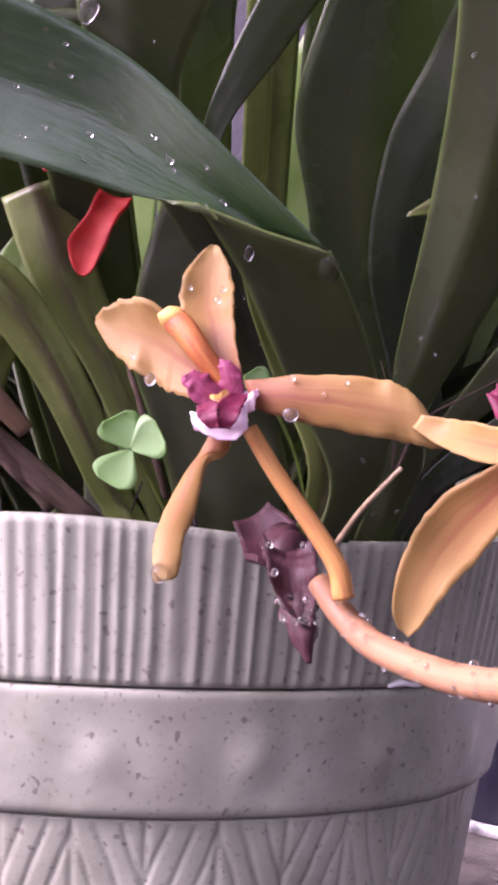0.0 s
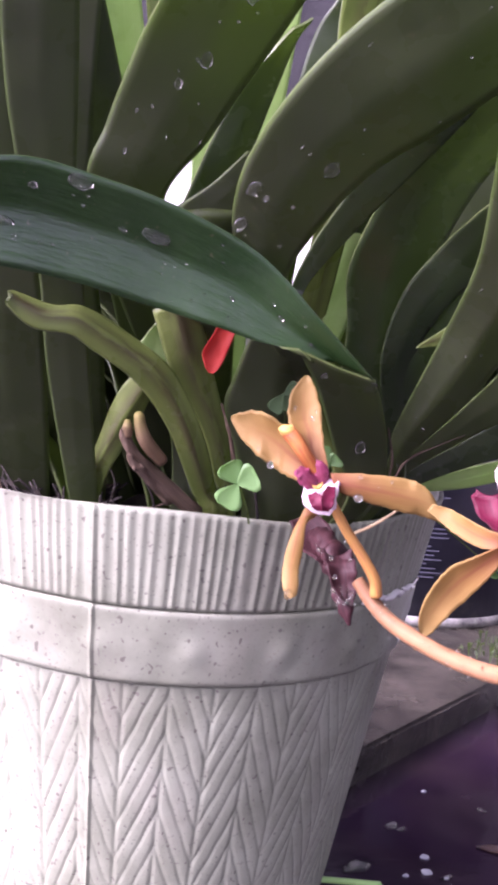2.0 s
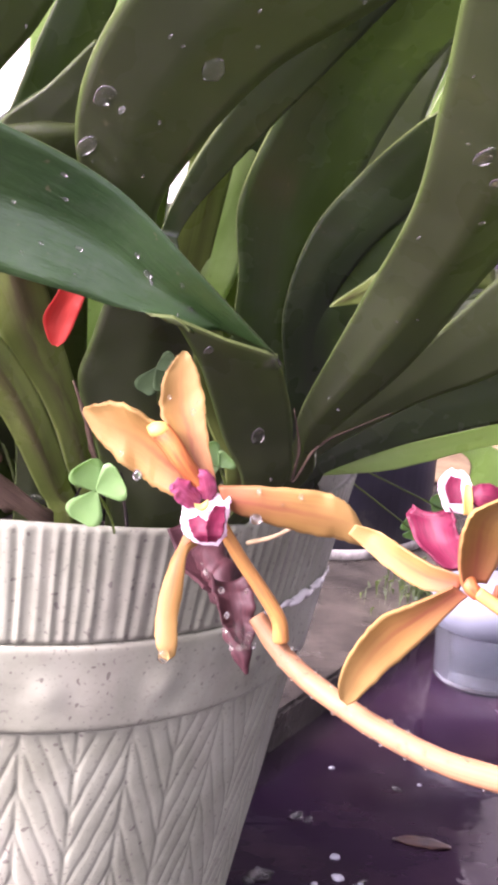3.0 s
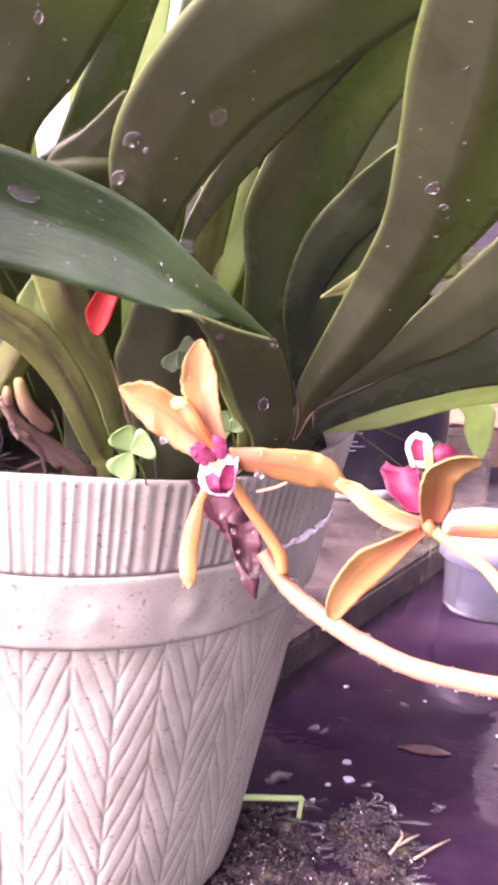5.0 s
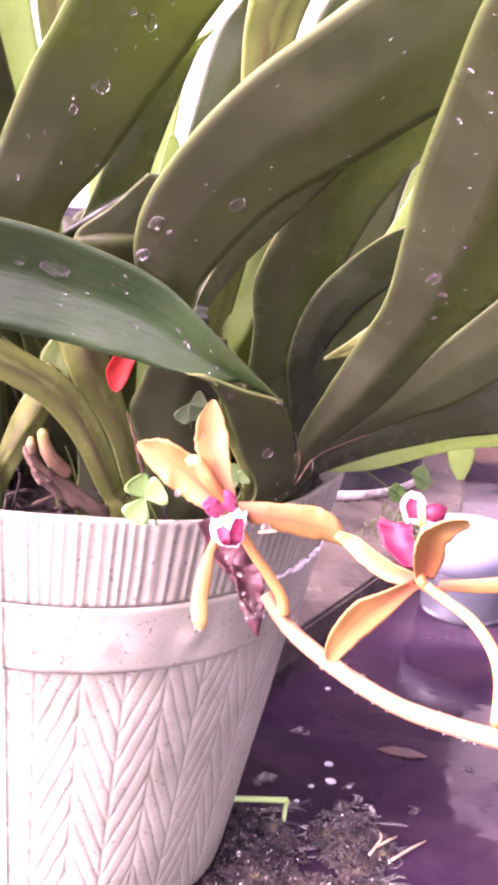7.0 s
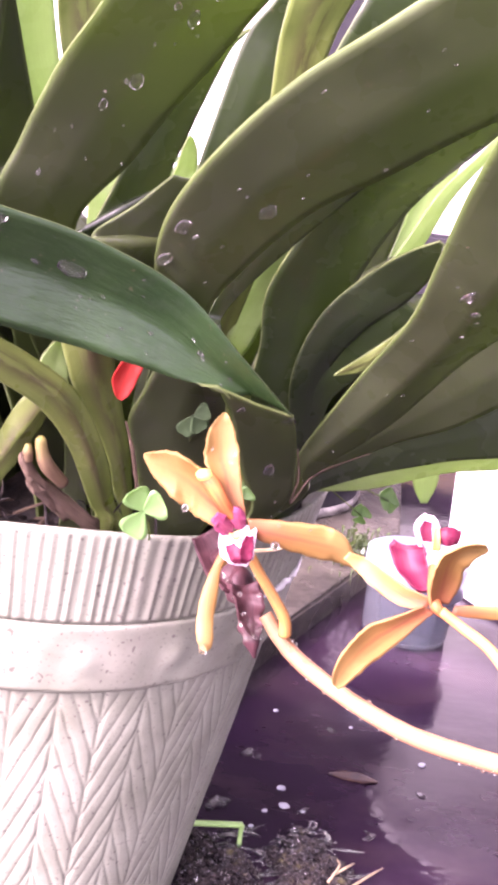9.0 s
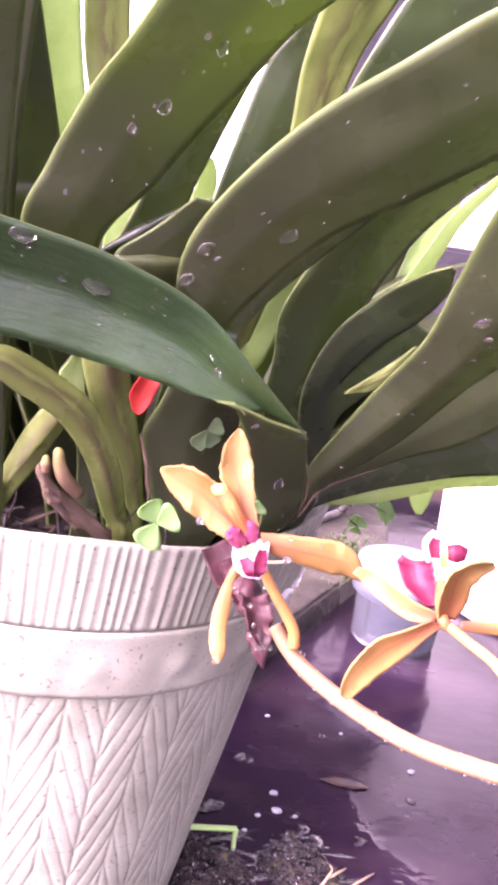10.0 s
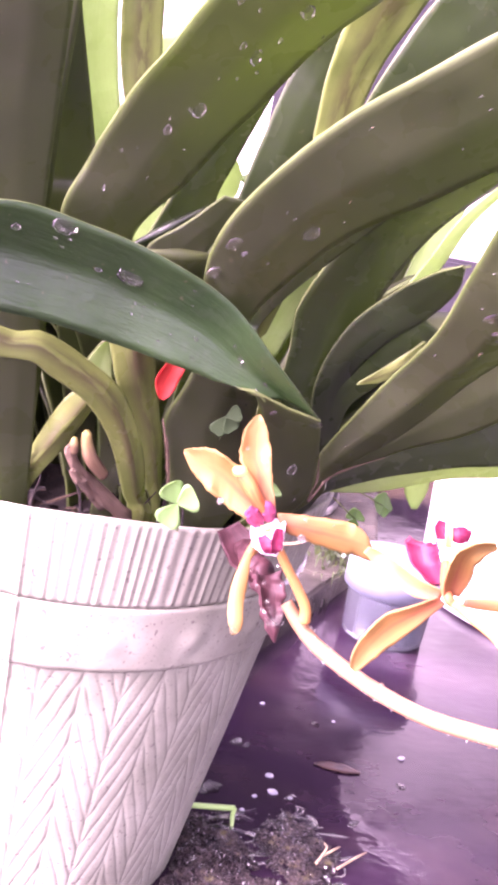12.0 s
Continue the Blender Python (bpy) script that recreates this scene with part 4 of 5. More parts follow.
leaf(plant, "broad olive sheath behind the open flower", [
    (0.0172, -0.0860, 0.1592, 0.0398, -0.0880, 0.1609),
    (0.0130, -0.0910, 0.1749, 0.0377, -0.0920, 0.1757),
    (0.0083, -0.0960, 0.1882, 0.0357, -0.0970, 0.1904),
    (0.0097, -0.1000, 0.1968, 0.0350, -0.1010, 0.1997),
    (0.0120, -0.1040, 0.2060, 0.0347, -0.1050, 0.2072),
    (0.0162, -0.1080, 0.2170, 0.0325, -0.1090, 0.2150),
], fold=-0.10)
leaf(plant, "pale green sheathing leaf", [
    (0.0436, -0.0950, 0.1645, 0.0507, -0.0950, 0.1654),
    (0.0367, -0.1020, 0.1833, 0.0440, -0.1020, 0.1843),
    (0.0314, -0.1120, 0.1980, 0.0382, -0.1120, 0.1990),
    (0.0298, -0.1200, 0.2116, 0.0349, -0.1200, 0.2108),
], fold=0.12, yellow=True)



def strap(az, lean, length, width, base, twist=0.0):
    """A strap leaf that rises from the clump and arches out towards the azimuth az."""
    out, side = Vector((math.cos(az), math.sin(az), 0)), Vector((-math.sin(az), math.cos(az), 0))
    rows = []
    for k in range(7):
        f = k / 6
        bend = radians(lean + 62 * f ** 1.6)
        if k == 0:
            c = Vector(base)
        else:
            c = c + (out * math.sin(bend) + Vector((0, 0, math.cos(bend)))) * (length / 6)
        up = (out * math.cos(bend) - Vector((0, 0, math.sin(bend)))).normalized()
        s = (side * math.cos(twist * f) + up * math.sin(twist * f)) * width * (0.55 + 0.45 * min(1, f * 4)) * (1 - f ** 5 * 0.9)
        rows.append((*(c - s), *(c + s)))
    leaf(plant, "green strap leaf of the clump", rows, True, 0.10)


random.seed(21)
for k in range(56):
    az = radians(-8 + 200 * (k + 0.5 * random.random()) / 56)
    base = (0.02 + 0.05 * (random.random() - 0.5) + 0.03 * math.cos(az), -0.045 + 0.05 * (random.random() - 0.5) + 0.03 * math.sin(az), 0.139)
    strap(az, 6 + 22 * random.random(), 0.105 + 0.035 * random.random(), 0.011 + 0.004 * random.random(), base, 0.9 * (random.random() - 0.5))
# Leaves beyond the left of the view, added to shade the clump's base.
for k in range(16):
    az = radians(140 + 105 * (k + 0.5 * random.random()) / 16)
    base = (-0.055 + 0.03 * (random.random() - 0.5), -0.02 + 0.07 * (random.random() - 0.5), 0.139)
    strap(az, 10 + 25 * random.random(), 0.24 + 0.12 * random.random(), 0.011 + 0.003 * random.random(), base, 0.9 * (random.random() - 0.5))

# Longer unseen leaves further out, added to shade the pot's rim.
for k in range(14):
    az = radians(195 + 55 * (k + 0.5 * random.random()) / 14)
    base = (-0.062 + 0.02 * (random.random() - 0.5), -0.01 + 0.05 * (random.random() - 0.5), 0.139)
    strap(az, 8 + 18 * random.random(), 0.34 + 0.10 * random.random(), 0.012 + 0.004 * random.random(), base, 0.6 * (random.random() - 0.5))

# ---- orchid: flower spike and flowers ----
STEM_PTS = [(0.0467, -0.1295, 0.1470), (0.0503, -0.1330, 0.1425), (0.0550, -0.1385, 0.1384), (0.0620, -0.1495, 0.1360), (0.0694, -0.1625, 0.1354), (0.0756, -0.1760, 0.1372), (0.0820, -0.1935, 0.1428), (0.0869, -0.2110, 0.1497), (0.0916, -0.2295, 0.1580), (0.0931, -0.2535, 0.1715), (0.0900, -0.2680, 0.1850), (0.0800, -0.2730, 0.1960)]
tube("stem", plant, "thick pinkish-orange arching flower stem", [(0.0467, -0.1295, 0.1470), (0.0503, -0.1330, 0.1425), (0.0550, -0.1385, 0.1384), (0.0620, -0.1495, 0.1360), (0.0694, -0.1625, 0.1354), (0.0756, -0.1760, 0.1372), (0.0820, -0.1935, 0.1428), (0.0869, -0.2110, 0.1497), (0.0916, -0.2295, 0.1580), (0.0931, -0.2535, 0.1715), (0.0900, -0.2680, 0.1850), (0.0800, -0.2730, 0.1960)], [0.0019, 0.0022, 0.0023, 0.0023, 0.0023, 0.0023, 0.0023, 0.0022, 0.0022], STEM, lump=0.06)
flower = tube("flower", plant, "open orange orchid flower with a magenta and white lip", [(0.0309, -0.1375, 0.1777), (0.0270, -0.1385, 0.1823), (0.0246, -0.1375, 0.1855), (0.0225, -0.1360, 0.1876)], [0.0017, 0.0019, 0.0021, 0.0022], COLUMN)
ribbon("dorsal_sepal", flower, "", [
    (0.0311, -0.1390, 0.1764, 0.0340, -0.1390, 0.1782),
    (0.0265, -0.1365, 0.1817, 0.0327, -0.1365, 0.1838),
    (0.0242, -0.1340, 0.1870, 0.0318, -0.1340, 0.1897),
    (0.0222, -0.1315, 0.1915, 0.0316, -0.1315, 0.1927),
    (0.0229, -0.1290, 0.1970, 0.0305, -0.1290, 0.1973),
    (0.0250, -0.1275, 0.2003, 0.0289, -0.1275, 0.2004),
    (0.0267, -0.1265, 0.2020, 0.0277, -0.1265, 0.2019),
], PETAL_BACK, PETAL, PETAL_BACK, cup=0.16, wave=0.09, th=0.0009, rag=0.05)
ribbon("petal", flower, "", [
    (0.0300, -0.1390, 0.1740, 0.0312, -0.1390, 0.1786),
    (0.0280, -0.1375, 0.1743, 0.0260, -0.1375, 0.1836),
    (0.0221, -0.1350, 0.1760, 0.0223, -0.1350, 0.1882),
    (0.0191, -0.1330, 0.1775, 0.0171, -0.1330, 0.1918),
    (0.0148, -0.1310, 0.1804, 0.0134, -0.1310, 0.1923),
    (0.0109, -0.1285, 0.1838, 0.0103, -0.1285, 0.1910),
    (0.0080, -0.1265, 0.1885, 0.0081, -0.1265, 0.1895),
], PETAL_BACK, PETAL, PETAL_BACK, cup=0.14, wave=0.09, th=0.0009, rag=0.05)
ribbon("petal", flower, "", [
    (0.0363, -0.1390, 0.1735, 0.0343, -0.1390, 0.1780),
    (0.0424, -0.1410, 0.1716, 0.0426, -0.1410, 0.1789),
    (0.0522, -0.1420, 0.1696, 0.0519, -0.1420, 0.1787),
    (0.0586, -0.1425, 0.1688, 0.0567, -0.1425, 0.1782),
    (0.0631, -0.1428, 0.1679, 0.0606, -0.1428, 0.1758),
    (0.0650, -0.1430, 0.1680, 0.0638, -0.1430, 0.1713),
], PETAL_BACK, PETAL, PETAL_BACK, cup=0.12, wave=0.07, th=0.0009, rag=0.04)
ribbon("lateral_sepal", flower, "", [
    (0.0300, -0.1380, 0.1722, 0.0332, -0.1380, 0.1722),
    (0.0281, -0.1390, 0.1672, 0.0320, -0.1390, 0.1667),
    (0.0260, -0.1410, 0.1630, 0.0291, -0.1410, 0.1648),
    (0.0237, -0.1445, 0.1577, 0.0283, -0.1445, 0.1581),
    (0.0226, -0.1485, 0.1530, 0.0271, -0.1485, 0.1533),
    (0.0228, -0.1510, 0.1495, 0.0270, -0.1510, 0.1498),
    (0.0238, -0.1518, 0.1476, 0.0267, -0.1518, 0.1479),
    (0.0246, -0.1520, 0.1470, 0.0258, -0.1520, 0.1470),
], PETAL_BACK, PETAL, PETAL_BACK, cup=0.16, wave=0.06, th=0.0009, rag=0.04)
joined("anther_cap", [blob_data((0.0221, -0.1364, 0.1880), (0.0024, 0.0022, 0.0017), 1)], CAP, flower)
tube("pedicel", plant, "slender ochre flower stalk", [(0.0352, -0.1385, 0.1705), (0.0402, -0.1385, 0.1629), (0.0456, -0.1380, 0.1557), (0.0496, -0.1375, 0.1496), (0.0507, -0.1368, 0.1449)], [0.0013, 0.0014, 0.0015, 0.0016, 0.0018], PEDICEL)
ribbon("lip_side_lobe", flower, "magenta side lobe of the lip", [
    (0.0298, -0.1385, 0.1722, 0.0313, -0.1380, 0.1755),
    (0.0269, -0.1400, 0.1740, 0.0295, -0.1385, 0.1778),
    (0.0250, -0.1405, 0.1765, 0.0273, -0.1385, 0.1790),
    (0.0246, -0.1405, 0.1782, 0.0259, -0.1390, 0.1786),
], LIP_SIDE, LIP_SIDE, LIP_SIDE, cup=-0.2, wave=0.16, th=0.0007, rag=0.05)
ribbon("lip_side_lobe", flower, "magenta side lobe of the lip", [
    (0.0307, -0.1380, 0.1755, 0.0332, -0.1385, 0.1748),
    (0.0297, -0.1385, 0.1783, 0.0342, -0.1390, 0.1768),
    (0.0293, -0.1385, 0.1803, 0.0334, -0.1390, 0.1795),
    (0.0301, -0.1385, 0.1811, 0.0318, -0.1388, 0.1810),
], LIP_SIDE, LIP_SIDE, LIP_SIDE, cup=-0.2, wave=0.16, th=0.0007, rag=0.05)
ribbon("lip_callus", flower, "yellow callus of the lip", [
    (0.0295, -0.1412, 0.1745, 0.0321, -0.1412, 0.1755),
    (0.0294, -0.1435, 0.1745, 0.0319, -0.1435, 0.1756),
    (0.0300, -0.1447, 0.1746, 0.0313, -0.1447, 0.1751),
], CAP, CAP, CAP, cup=-0.2, th=0.0007, rag=0.03)
ribbon("lip_margin", flower, "white ruffled front lobe of the lip", [
    (0.0280, -0.1385, 0.1730, 0.0348, -0.1385, 0.1757),
    (0.0271, -0.1405, 0.1723, 0.0369, -0.1405, 0.1759),
    (0.0268, -0.1430, 0.1715, 0.0363, -0.1430, 0.1748),
    (0.0268, -0.1450, 0.1703, 0.0357, -0.1450, 0.1733),
    (0.0281, -0.1460, 0.1691, 0.0357, -0.1460, 0.1703),
    (0.0309, -0.1460, 0.1679, 0.0340, -0.1460, 0.1680),
], LIP_WHITE, LIP_WHITE, LIP_WHITE, cup=-0.12, wave=0.16, th=0.0008, rag=0.06)
ribbon("lip_blotch", flower, "magenta blotch on the lip", [
    (0.0277, -0.1458, 0.1728, 0.0299, -0.1458, 0.1738),
    (0.0278, -0.1474, 0.1718, 0.0312, -0.1477, 0.1731),
    (0.0285, -0.1484, 0.1706, 0.0313, -0.1489, 0.1715),
    (0.0301, -0.1482, 0.1694, 0.0316, -0.1486, 0.1695),
], LIP, LIP, LIP, cup=-0.1, wave=0.1, th=0.0006, rag=0.06)
ribbon("lip_blotch", flower, "magenta blotch on the lip", [
    (0.0331, -0.1438, 0.1752, 0.0353, -0.1435, 0.1751),
    (0.0316, -0.1465, 0.1742, 0.0349, -0.1460, 0.1736),
    (0.0307, -0.1484, 0.1725, 0.0346, -0.1478, 0.1722),
    (0.0309, -0.1490, 0.1709, 0.0341, -0.1485, 0.1707),
    (0.0314, -0.1486, 0.1695, 0.0330, -0.1482, 0.1695),
], LIP, LIP, LIP, cup=-0.1, wave=0.1, th=0.0006, rag=0.06)
tube("bract", plant, "dark purple withered bract wet with droplets", [(0.0387, -0.1035, 0.1540), (0.0401, -0.1105, 0.1525), (0.0418, -0.1165, 0.1498), (0.0430, -0.1215, 0.1469), (0.0436, -0.1255, 0.1428), (0.0446, -0.1285, 0.1382), (0.0458, -0.1300, 0.1341)], [0.0026, 0.004, 0.0042, 0.0031, 0.0029, 0.0022, 0.0004], BRACT, lump=0.5, n=8, sides=18)
ribbon("bract", plant, "dark purple head of the withered bract", [
    (0.0303, -0.1010, 0.1564, 0.0367, -0.1005, 0.1602),
    (0.0324, -0.1050, 0.1520, 0.0416, -0.1040, 0.1567),
    (0.0336, -0.1120, 0.1504, 0.0437, -0.1110, 0.1528),
    (0.0363, -0.1210, 0.1505, 0.0425, -0.1200, 0.1501),
], BRACT, BRACT, BRACT, cup=-0.2, wave=0.06, th=0.001)
ribbon("bract", plant, "dark purple bract scale", [
    (0.0368, -0.1225, 0.1531, 0.0461, -0.1225, 0.1540),
    (0.0376, -0.1265, 0.1514, 0.0463, -0.1265, 0.1507),
    (0.0388, -0.1290, 0.1468, 0.0466, -0.1290, 0.1460),
    (0.0416, -0.1300, 0.1423, 0.0464, -0.1300, 0.1423),
    (0.0448, -0.1305, 0.1400, 0.0458, -0.1305, 0.1400),
], BRACT, BRACT, BRACT, cup=-0.3, wave=0.25, th=0.001, rag=0.03)
flower = tube("flower", plant, "orange orchid flower seen from behind with a magenta lip", [(0.0798, -0.1665, 0.1667), (0.0781, -0.1655, 0.1684), (0.0789, -0.1605, 0.1712), (0.0803, -0.1555, 0.1745)], [0.0013, 0.0015, 0.0016, 0.0014], COLUMN)
ribbon("lateral_sepal", flower, "", [
    (0.0784, -0.1645, 0.1659, 0.0753, -0.1645, 0.1676),
    (0.0737, -0.1635, 0.1597, 0.0689, -0.1635, 0.1639),
    (0.0686, -0.1615, 0.1520, 0.0625, -0.1615, 0.1596),
    (0.0643, -0.1605, 0.1469, 0.0583, -0.1605, 0.1523),
    (0.0614, -0.1595, 0.1426, 0.0571, -0.1595, 0.1457),
    (0.0596, -0.1585, 0.1410, 0.0581, -0.1585, 0.1421),
], PETAL, PETAL_BACK, PETAL, cup=0.12, wave=0.04, th=0.0008, rag=0.03)
ribbon("petal", flower, "", [
    (0.0765, -0.1635, 0.1657, 0.0775, -0.1635, 0.1695),
    (0.0716, -0.1585, 0.1648, 0.0727, -0.1585, 0.1699),
    (0.0672, -0.1525, 0.1661, 0.0688, -0.1525, 0.1712),
    (0.0632, -0.1465, 0.1685, 0.0658, -0.1465, 0.1721),
    (0.0601, -0.1445, 0.1708, 0.0614, -0.1445, 0.1728),
], PETAL_BACK, PETAL, PETAL_BACK, cup=0.12, wave=0.06, th=0.0008, rag=0.03)
ribbon("dorsal_sepal", flower, "", [
    (0.0766, -0.1655, 0.1684, 0.0813, -0.1655, 0.1688),
    (0.0739, -0.1685, 0.1765, 0.0830, -0.1665, 0.1751),
    (0.0739, -0.1705, 0.1823, 0.0826, -0.1675, 0.1791),
    (0.0763, -0.1705, 0.1851, 0.0846, -0.1675, 0.1817),
    (0.0823, -0.1685, 0.1862, 0.0876, -0.1655, 0.1825),
    (0.0874, -0.1665, 0.1857, 0.0890, -0.1655, 0.1839),
], PETAL, PETAL_BACK, PETAL, cup=0.15, wave=0.04, th=0.0008, rag=0.03)
ribbon("petal", flower, "", [
    (0.0823, -0.1665, 0.1665, 0.0828, -0.1665, 0.1688),
    (0.0899, -0.1685, 0.1666, 0.0897, -0.1685, 0.1702),
    (0.0972, -0.1715, 0.1682, 0.0966, -0.1715, 0.1723),
    (0.1046, -0.1735, 0.1709, 0.1038, -0.1735, 0.1742),
    (0.1088, -0.1745, 0.1732, 0.1083, -0.1745, 0.1741),
], PETAL_BACK, PETAL, PETAL_BACK, cup=0.12, wave=0.04, th=0.0008, rag=0.03)
ribbon("lip", flower, "magenta lip", [
    (0.0751, -0.1595, 0.1693, 0.0796, -0.1605, 0.1712),
    (0.0719, -0.1515, 0.1716, 0.0791, -0.1555, 0.1742),
    (0.0710, -0.1465, 0.1758, 0.0787, -0.1525, 0.1775),
    (0.0725, -0.1455, 0.1770, 0.0783, -0.1505, 0.1789),
], LIP, LIP, LIP, cup=0.25, wave=0.1, th=0.0008, rag=0.03)
ribbon("lip_margin", flower, "white margin of the lip", [
    (0.0768, -0.1515, 0.1782, 0.0827, -0.1525, 0.1779),
    (0.0753, -0.1500, 0.1821, 0.0820, -0.1515, 0.1820),
    (0.0763, -0.1485, 0.1846, 0.0818, -0.1495, 0.1843),
    (0.0785, -0.1475, 0.1856, 0.0807, -0.1485, 0.1857),
], LIP_WHITE, LIP_WHITE, LIP_WHITE, cup=0.2, wave=0.08, th=0.0008, rag=0.03)
ribbon("lip_blotch", flower, "magenta blotch of the lip", [
    (0.0767, -0.1535, 0.1804, 0.0791, -0.1540, 0.1806),
    (0.0757, -0.1525, 0.1834, 0.0788, -0.1530, 0.1832),
    (0.0771, -0.1510, 0.1852, 0.0793, -0.1515, 0.1849),
], LIP, LIP, LIP, cup=0.1, th=0.0006, rag=0.03)
ribbon("lip_callus", flower, "yellow callus of the lip", [
    (0.0797, -0.1540, 0.1784, 0.0816, -0.1540, 0.1784),
    (0.0791, -0.1540, 0.1817, 0.0810, -0.1540, 0.1817),
    (0.0797, -0.1525, 0.1841, 0.0809, -0.1525, 0.1841),
], CAP, CAP, CAP, cup=0.1, th=0.0006, rag=0.03)
ribbon("lip_tip", flower, "magenta lobe edged white", [
    (0.0810, -0.1535, 0.1806, 0.0818, -0.1515, 0.1835),
    (0.0833, -0.1545, 0.1798, 0.0840, -0.1525, 0.1845),
    (0.0860, -0.1545, 0.1806, 0.0868, -0.1525, 0.1836),
], LIP, LIP, LIP, cup=0.2, wave=0.1, th=0.0008, rag=0.03)
tube("pedicel", plant, "slender ochre flower stalk", [(0.0794, -0.1665, 0.1673), (0.0841, -0.1695, 0.1647), (0.0891, -0.1765, 0.1624), (0.0917, -0.1855, 0.1589), (0.0904, -0.1955, 0.1561), (0.0858, -0.2080, 0.1525)], [0.0013, 0.0013, 0.0014, 0.0015, 0.0017, 0.0019], PEDICEL)
flower = tube("flower", plant, "third orange orchid flower partly behind a leaf", [(0.0759, -0.2700, 0.1990), (0.0761, -0.2700, 0.2027), (0.0755, -0.2700, 0.2055)], [0.0016, 0.0019, 0.0021], COLUMN)
ribbon("petal", flower, "", [
    (0.0749, -0.2705, 0.1980, 0.0745, -0.2705, 0.2053),
    (0.0704, -0.2705, 0.1974, 0.0704, -0.2705, 0.2060),
    (0.0667, -0.2705, 0.1972, 0.0664, -0.2705, 0.2041),
    (0.0636, -0.2705, 0.1970, 0.0633, -0.2705, 0.2019),
    (0.0620, -0.2705, 0.1972, 0.0619, -0.2705, 0.1990),
], PETAL_BACK, PETAL, PETAL_BACK, cup=0.14, th=0.0008, rag=0.03)
ribbon("lateral_sepal", flower, "", [
    (0.0768, -0.2705, 0.1971, 0.0758, -0.2705, 0.1980),
    (0.0738, -0.2705, 0.1933, 0.0723, -0.2705, 0.1955),
    (0.0711, -0.2705, 0.1913, 0.0699, -0.2705, 0.1931),
    (0.0696, -0.2705, 0.1910, 0.0693, -0.2705, 0.1919),
], PETAL_BACK, PETAL, PETAL_BACK, cup=0.14, th=0.0008, rag=0.03)

# ---- low green weed behind the paint can ----
random.seed(77)
pieces = []
for k in range(340):
    c = Vector((0.13 + 0.15 * random.random(), 0.57 + 0.07 * random.random(), 0))
    top = 0.205 + 0.035 * noise.noise(Vector((c.x * 14, 0, 5)))
    c.z = GROUND + 0.01 + (top - GROUND) * random.random() ** 0.6
    out = Vector((random.uniform(-1, 1), random.uniform(-1, 0.2), random.uniform(-0.3, 0.9))).normalized()
    side = out.cross(Vector((random.uniform(-1, 1), random.uniform(-1, 1), 0.4))).normalized()
    up = side.cross(out)
    size = 0.009 + 0.008 * random.random()
    ring = [c, c + out * size * 0.4 + side * size * 0.42 + up * size * 0.1, c + out * size * 0.8 + side * size * 0.34 + up * size * 0.08, c + out * size * 1.1, c + out * size * 0.8 - side * size * 0.34 + up * size * 0.08, c + out * size * 0.4 - side * size * 0.42 + up * size * 0.1, c + out * size * 0.6 - up * size * 0.05]
    pieces.append(([tuple(p) for p in ring], [(6, m, (m + 1) % 6) for m in range(6)]))
weed = tagged(joined("weed", pieces, DIMMED_GREEN), "dense low green weed growing at the foot of the wall", "weed", kind="stuff")
random.seed(78)
for k in range(24):
    x, y = 0.14 + 0.13 * random.random(), 0.58 + 0.05 * random.random()
    tube("stalk", weed, "", [(x, y, GROUND - 0.002), (x + random.uniform(-0.01, 0.01), y - 0.005, 0.04), (x + random.uniform(-0.02, 0.02), y - 0.01, 0.09)], [0.0012, 0.0006], DIMMED_GREEN, 3, 5)

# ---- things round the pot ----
# Leaf placed to fit one view; its stalk and root out of sight are invented.
broad = thing("near_leaf", "pale broad leaf with glare painted on its margin, placed to fit one view", "plant")
PALE_ROWS = [
    (0.2580, -0.1500, GROUND, 0.2650, -0.1420, GROUND),
    (0.2620, -0.1650, 0.0600, 0.2720, -0.1500, 0.0600),
    (0.2500, -0.1950, 0.1400, 0.2600, -0.1750, 0.1300),
    (0.2050, -0.2450, 0.2150, 0.2130, -0.2300, 0.1880),
    (0.1550, -0.2780, 0.2420, 0.1600, -0.2680, 0.2080),
    (0.0806, -0.2850, 0.2236, 0.0832, -0.2800, 0.1959),
    (0.0697, -0.2870, 0.2294, 0.0734, -0.2800, 0.2016),
    (0.0623, -0.2880, 0.2343, 0.0665, -0.2800, 0.2057),
    (0.0556, -0.2890, 0.2362, 0.0595, -0.2800, 0.2123),
    (0.0514, -0.2890, 0.2375, 0.0537, -0.2810, 0.2214),
    (0.0485, -0.2890, 0.2382, 0.0492, -0.2830, 0.2301),
    (0.0466, -0.2880, 0.2363, 0.0463, -0.2870, 0.2343),
]
pale = ribbon("leaf", broad, "", PALE_ROWS, LEAF_GLARE, LEAF_GLARE, LEAF_EDGE, True, 0.10, 0.0, 0.0008, 8, 12, 0.04, 91)
scatter_drops(pale, PALE_ROWS[4:-3], 40, 0.10, 14)


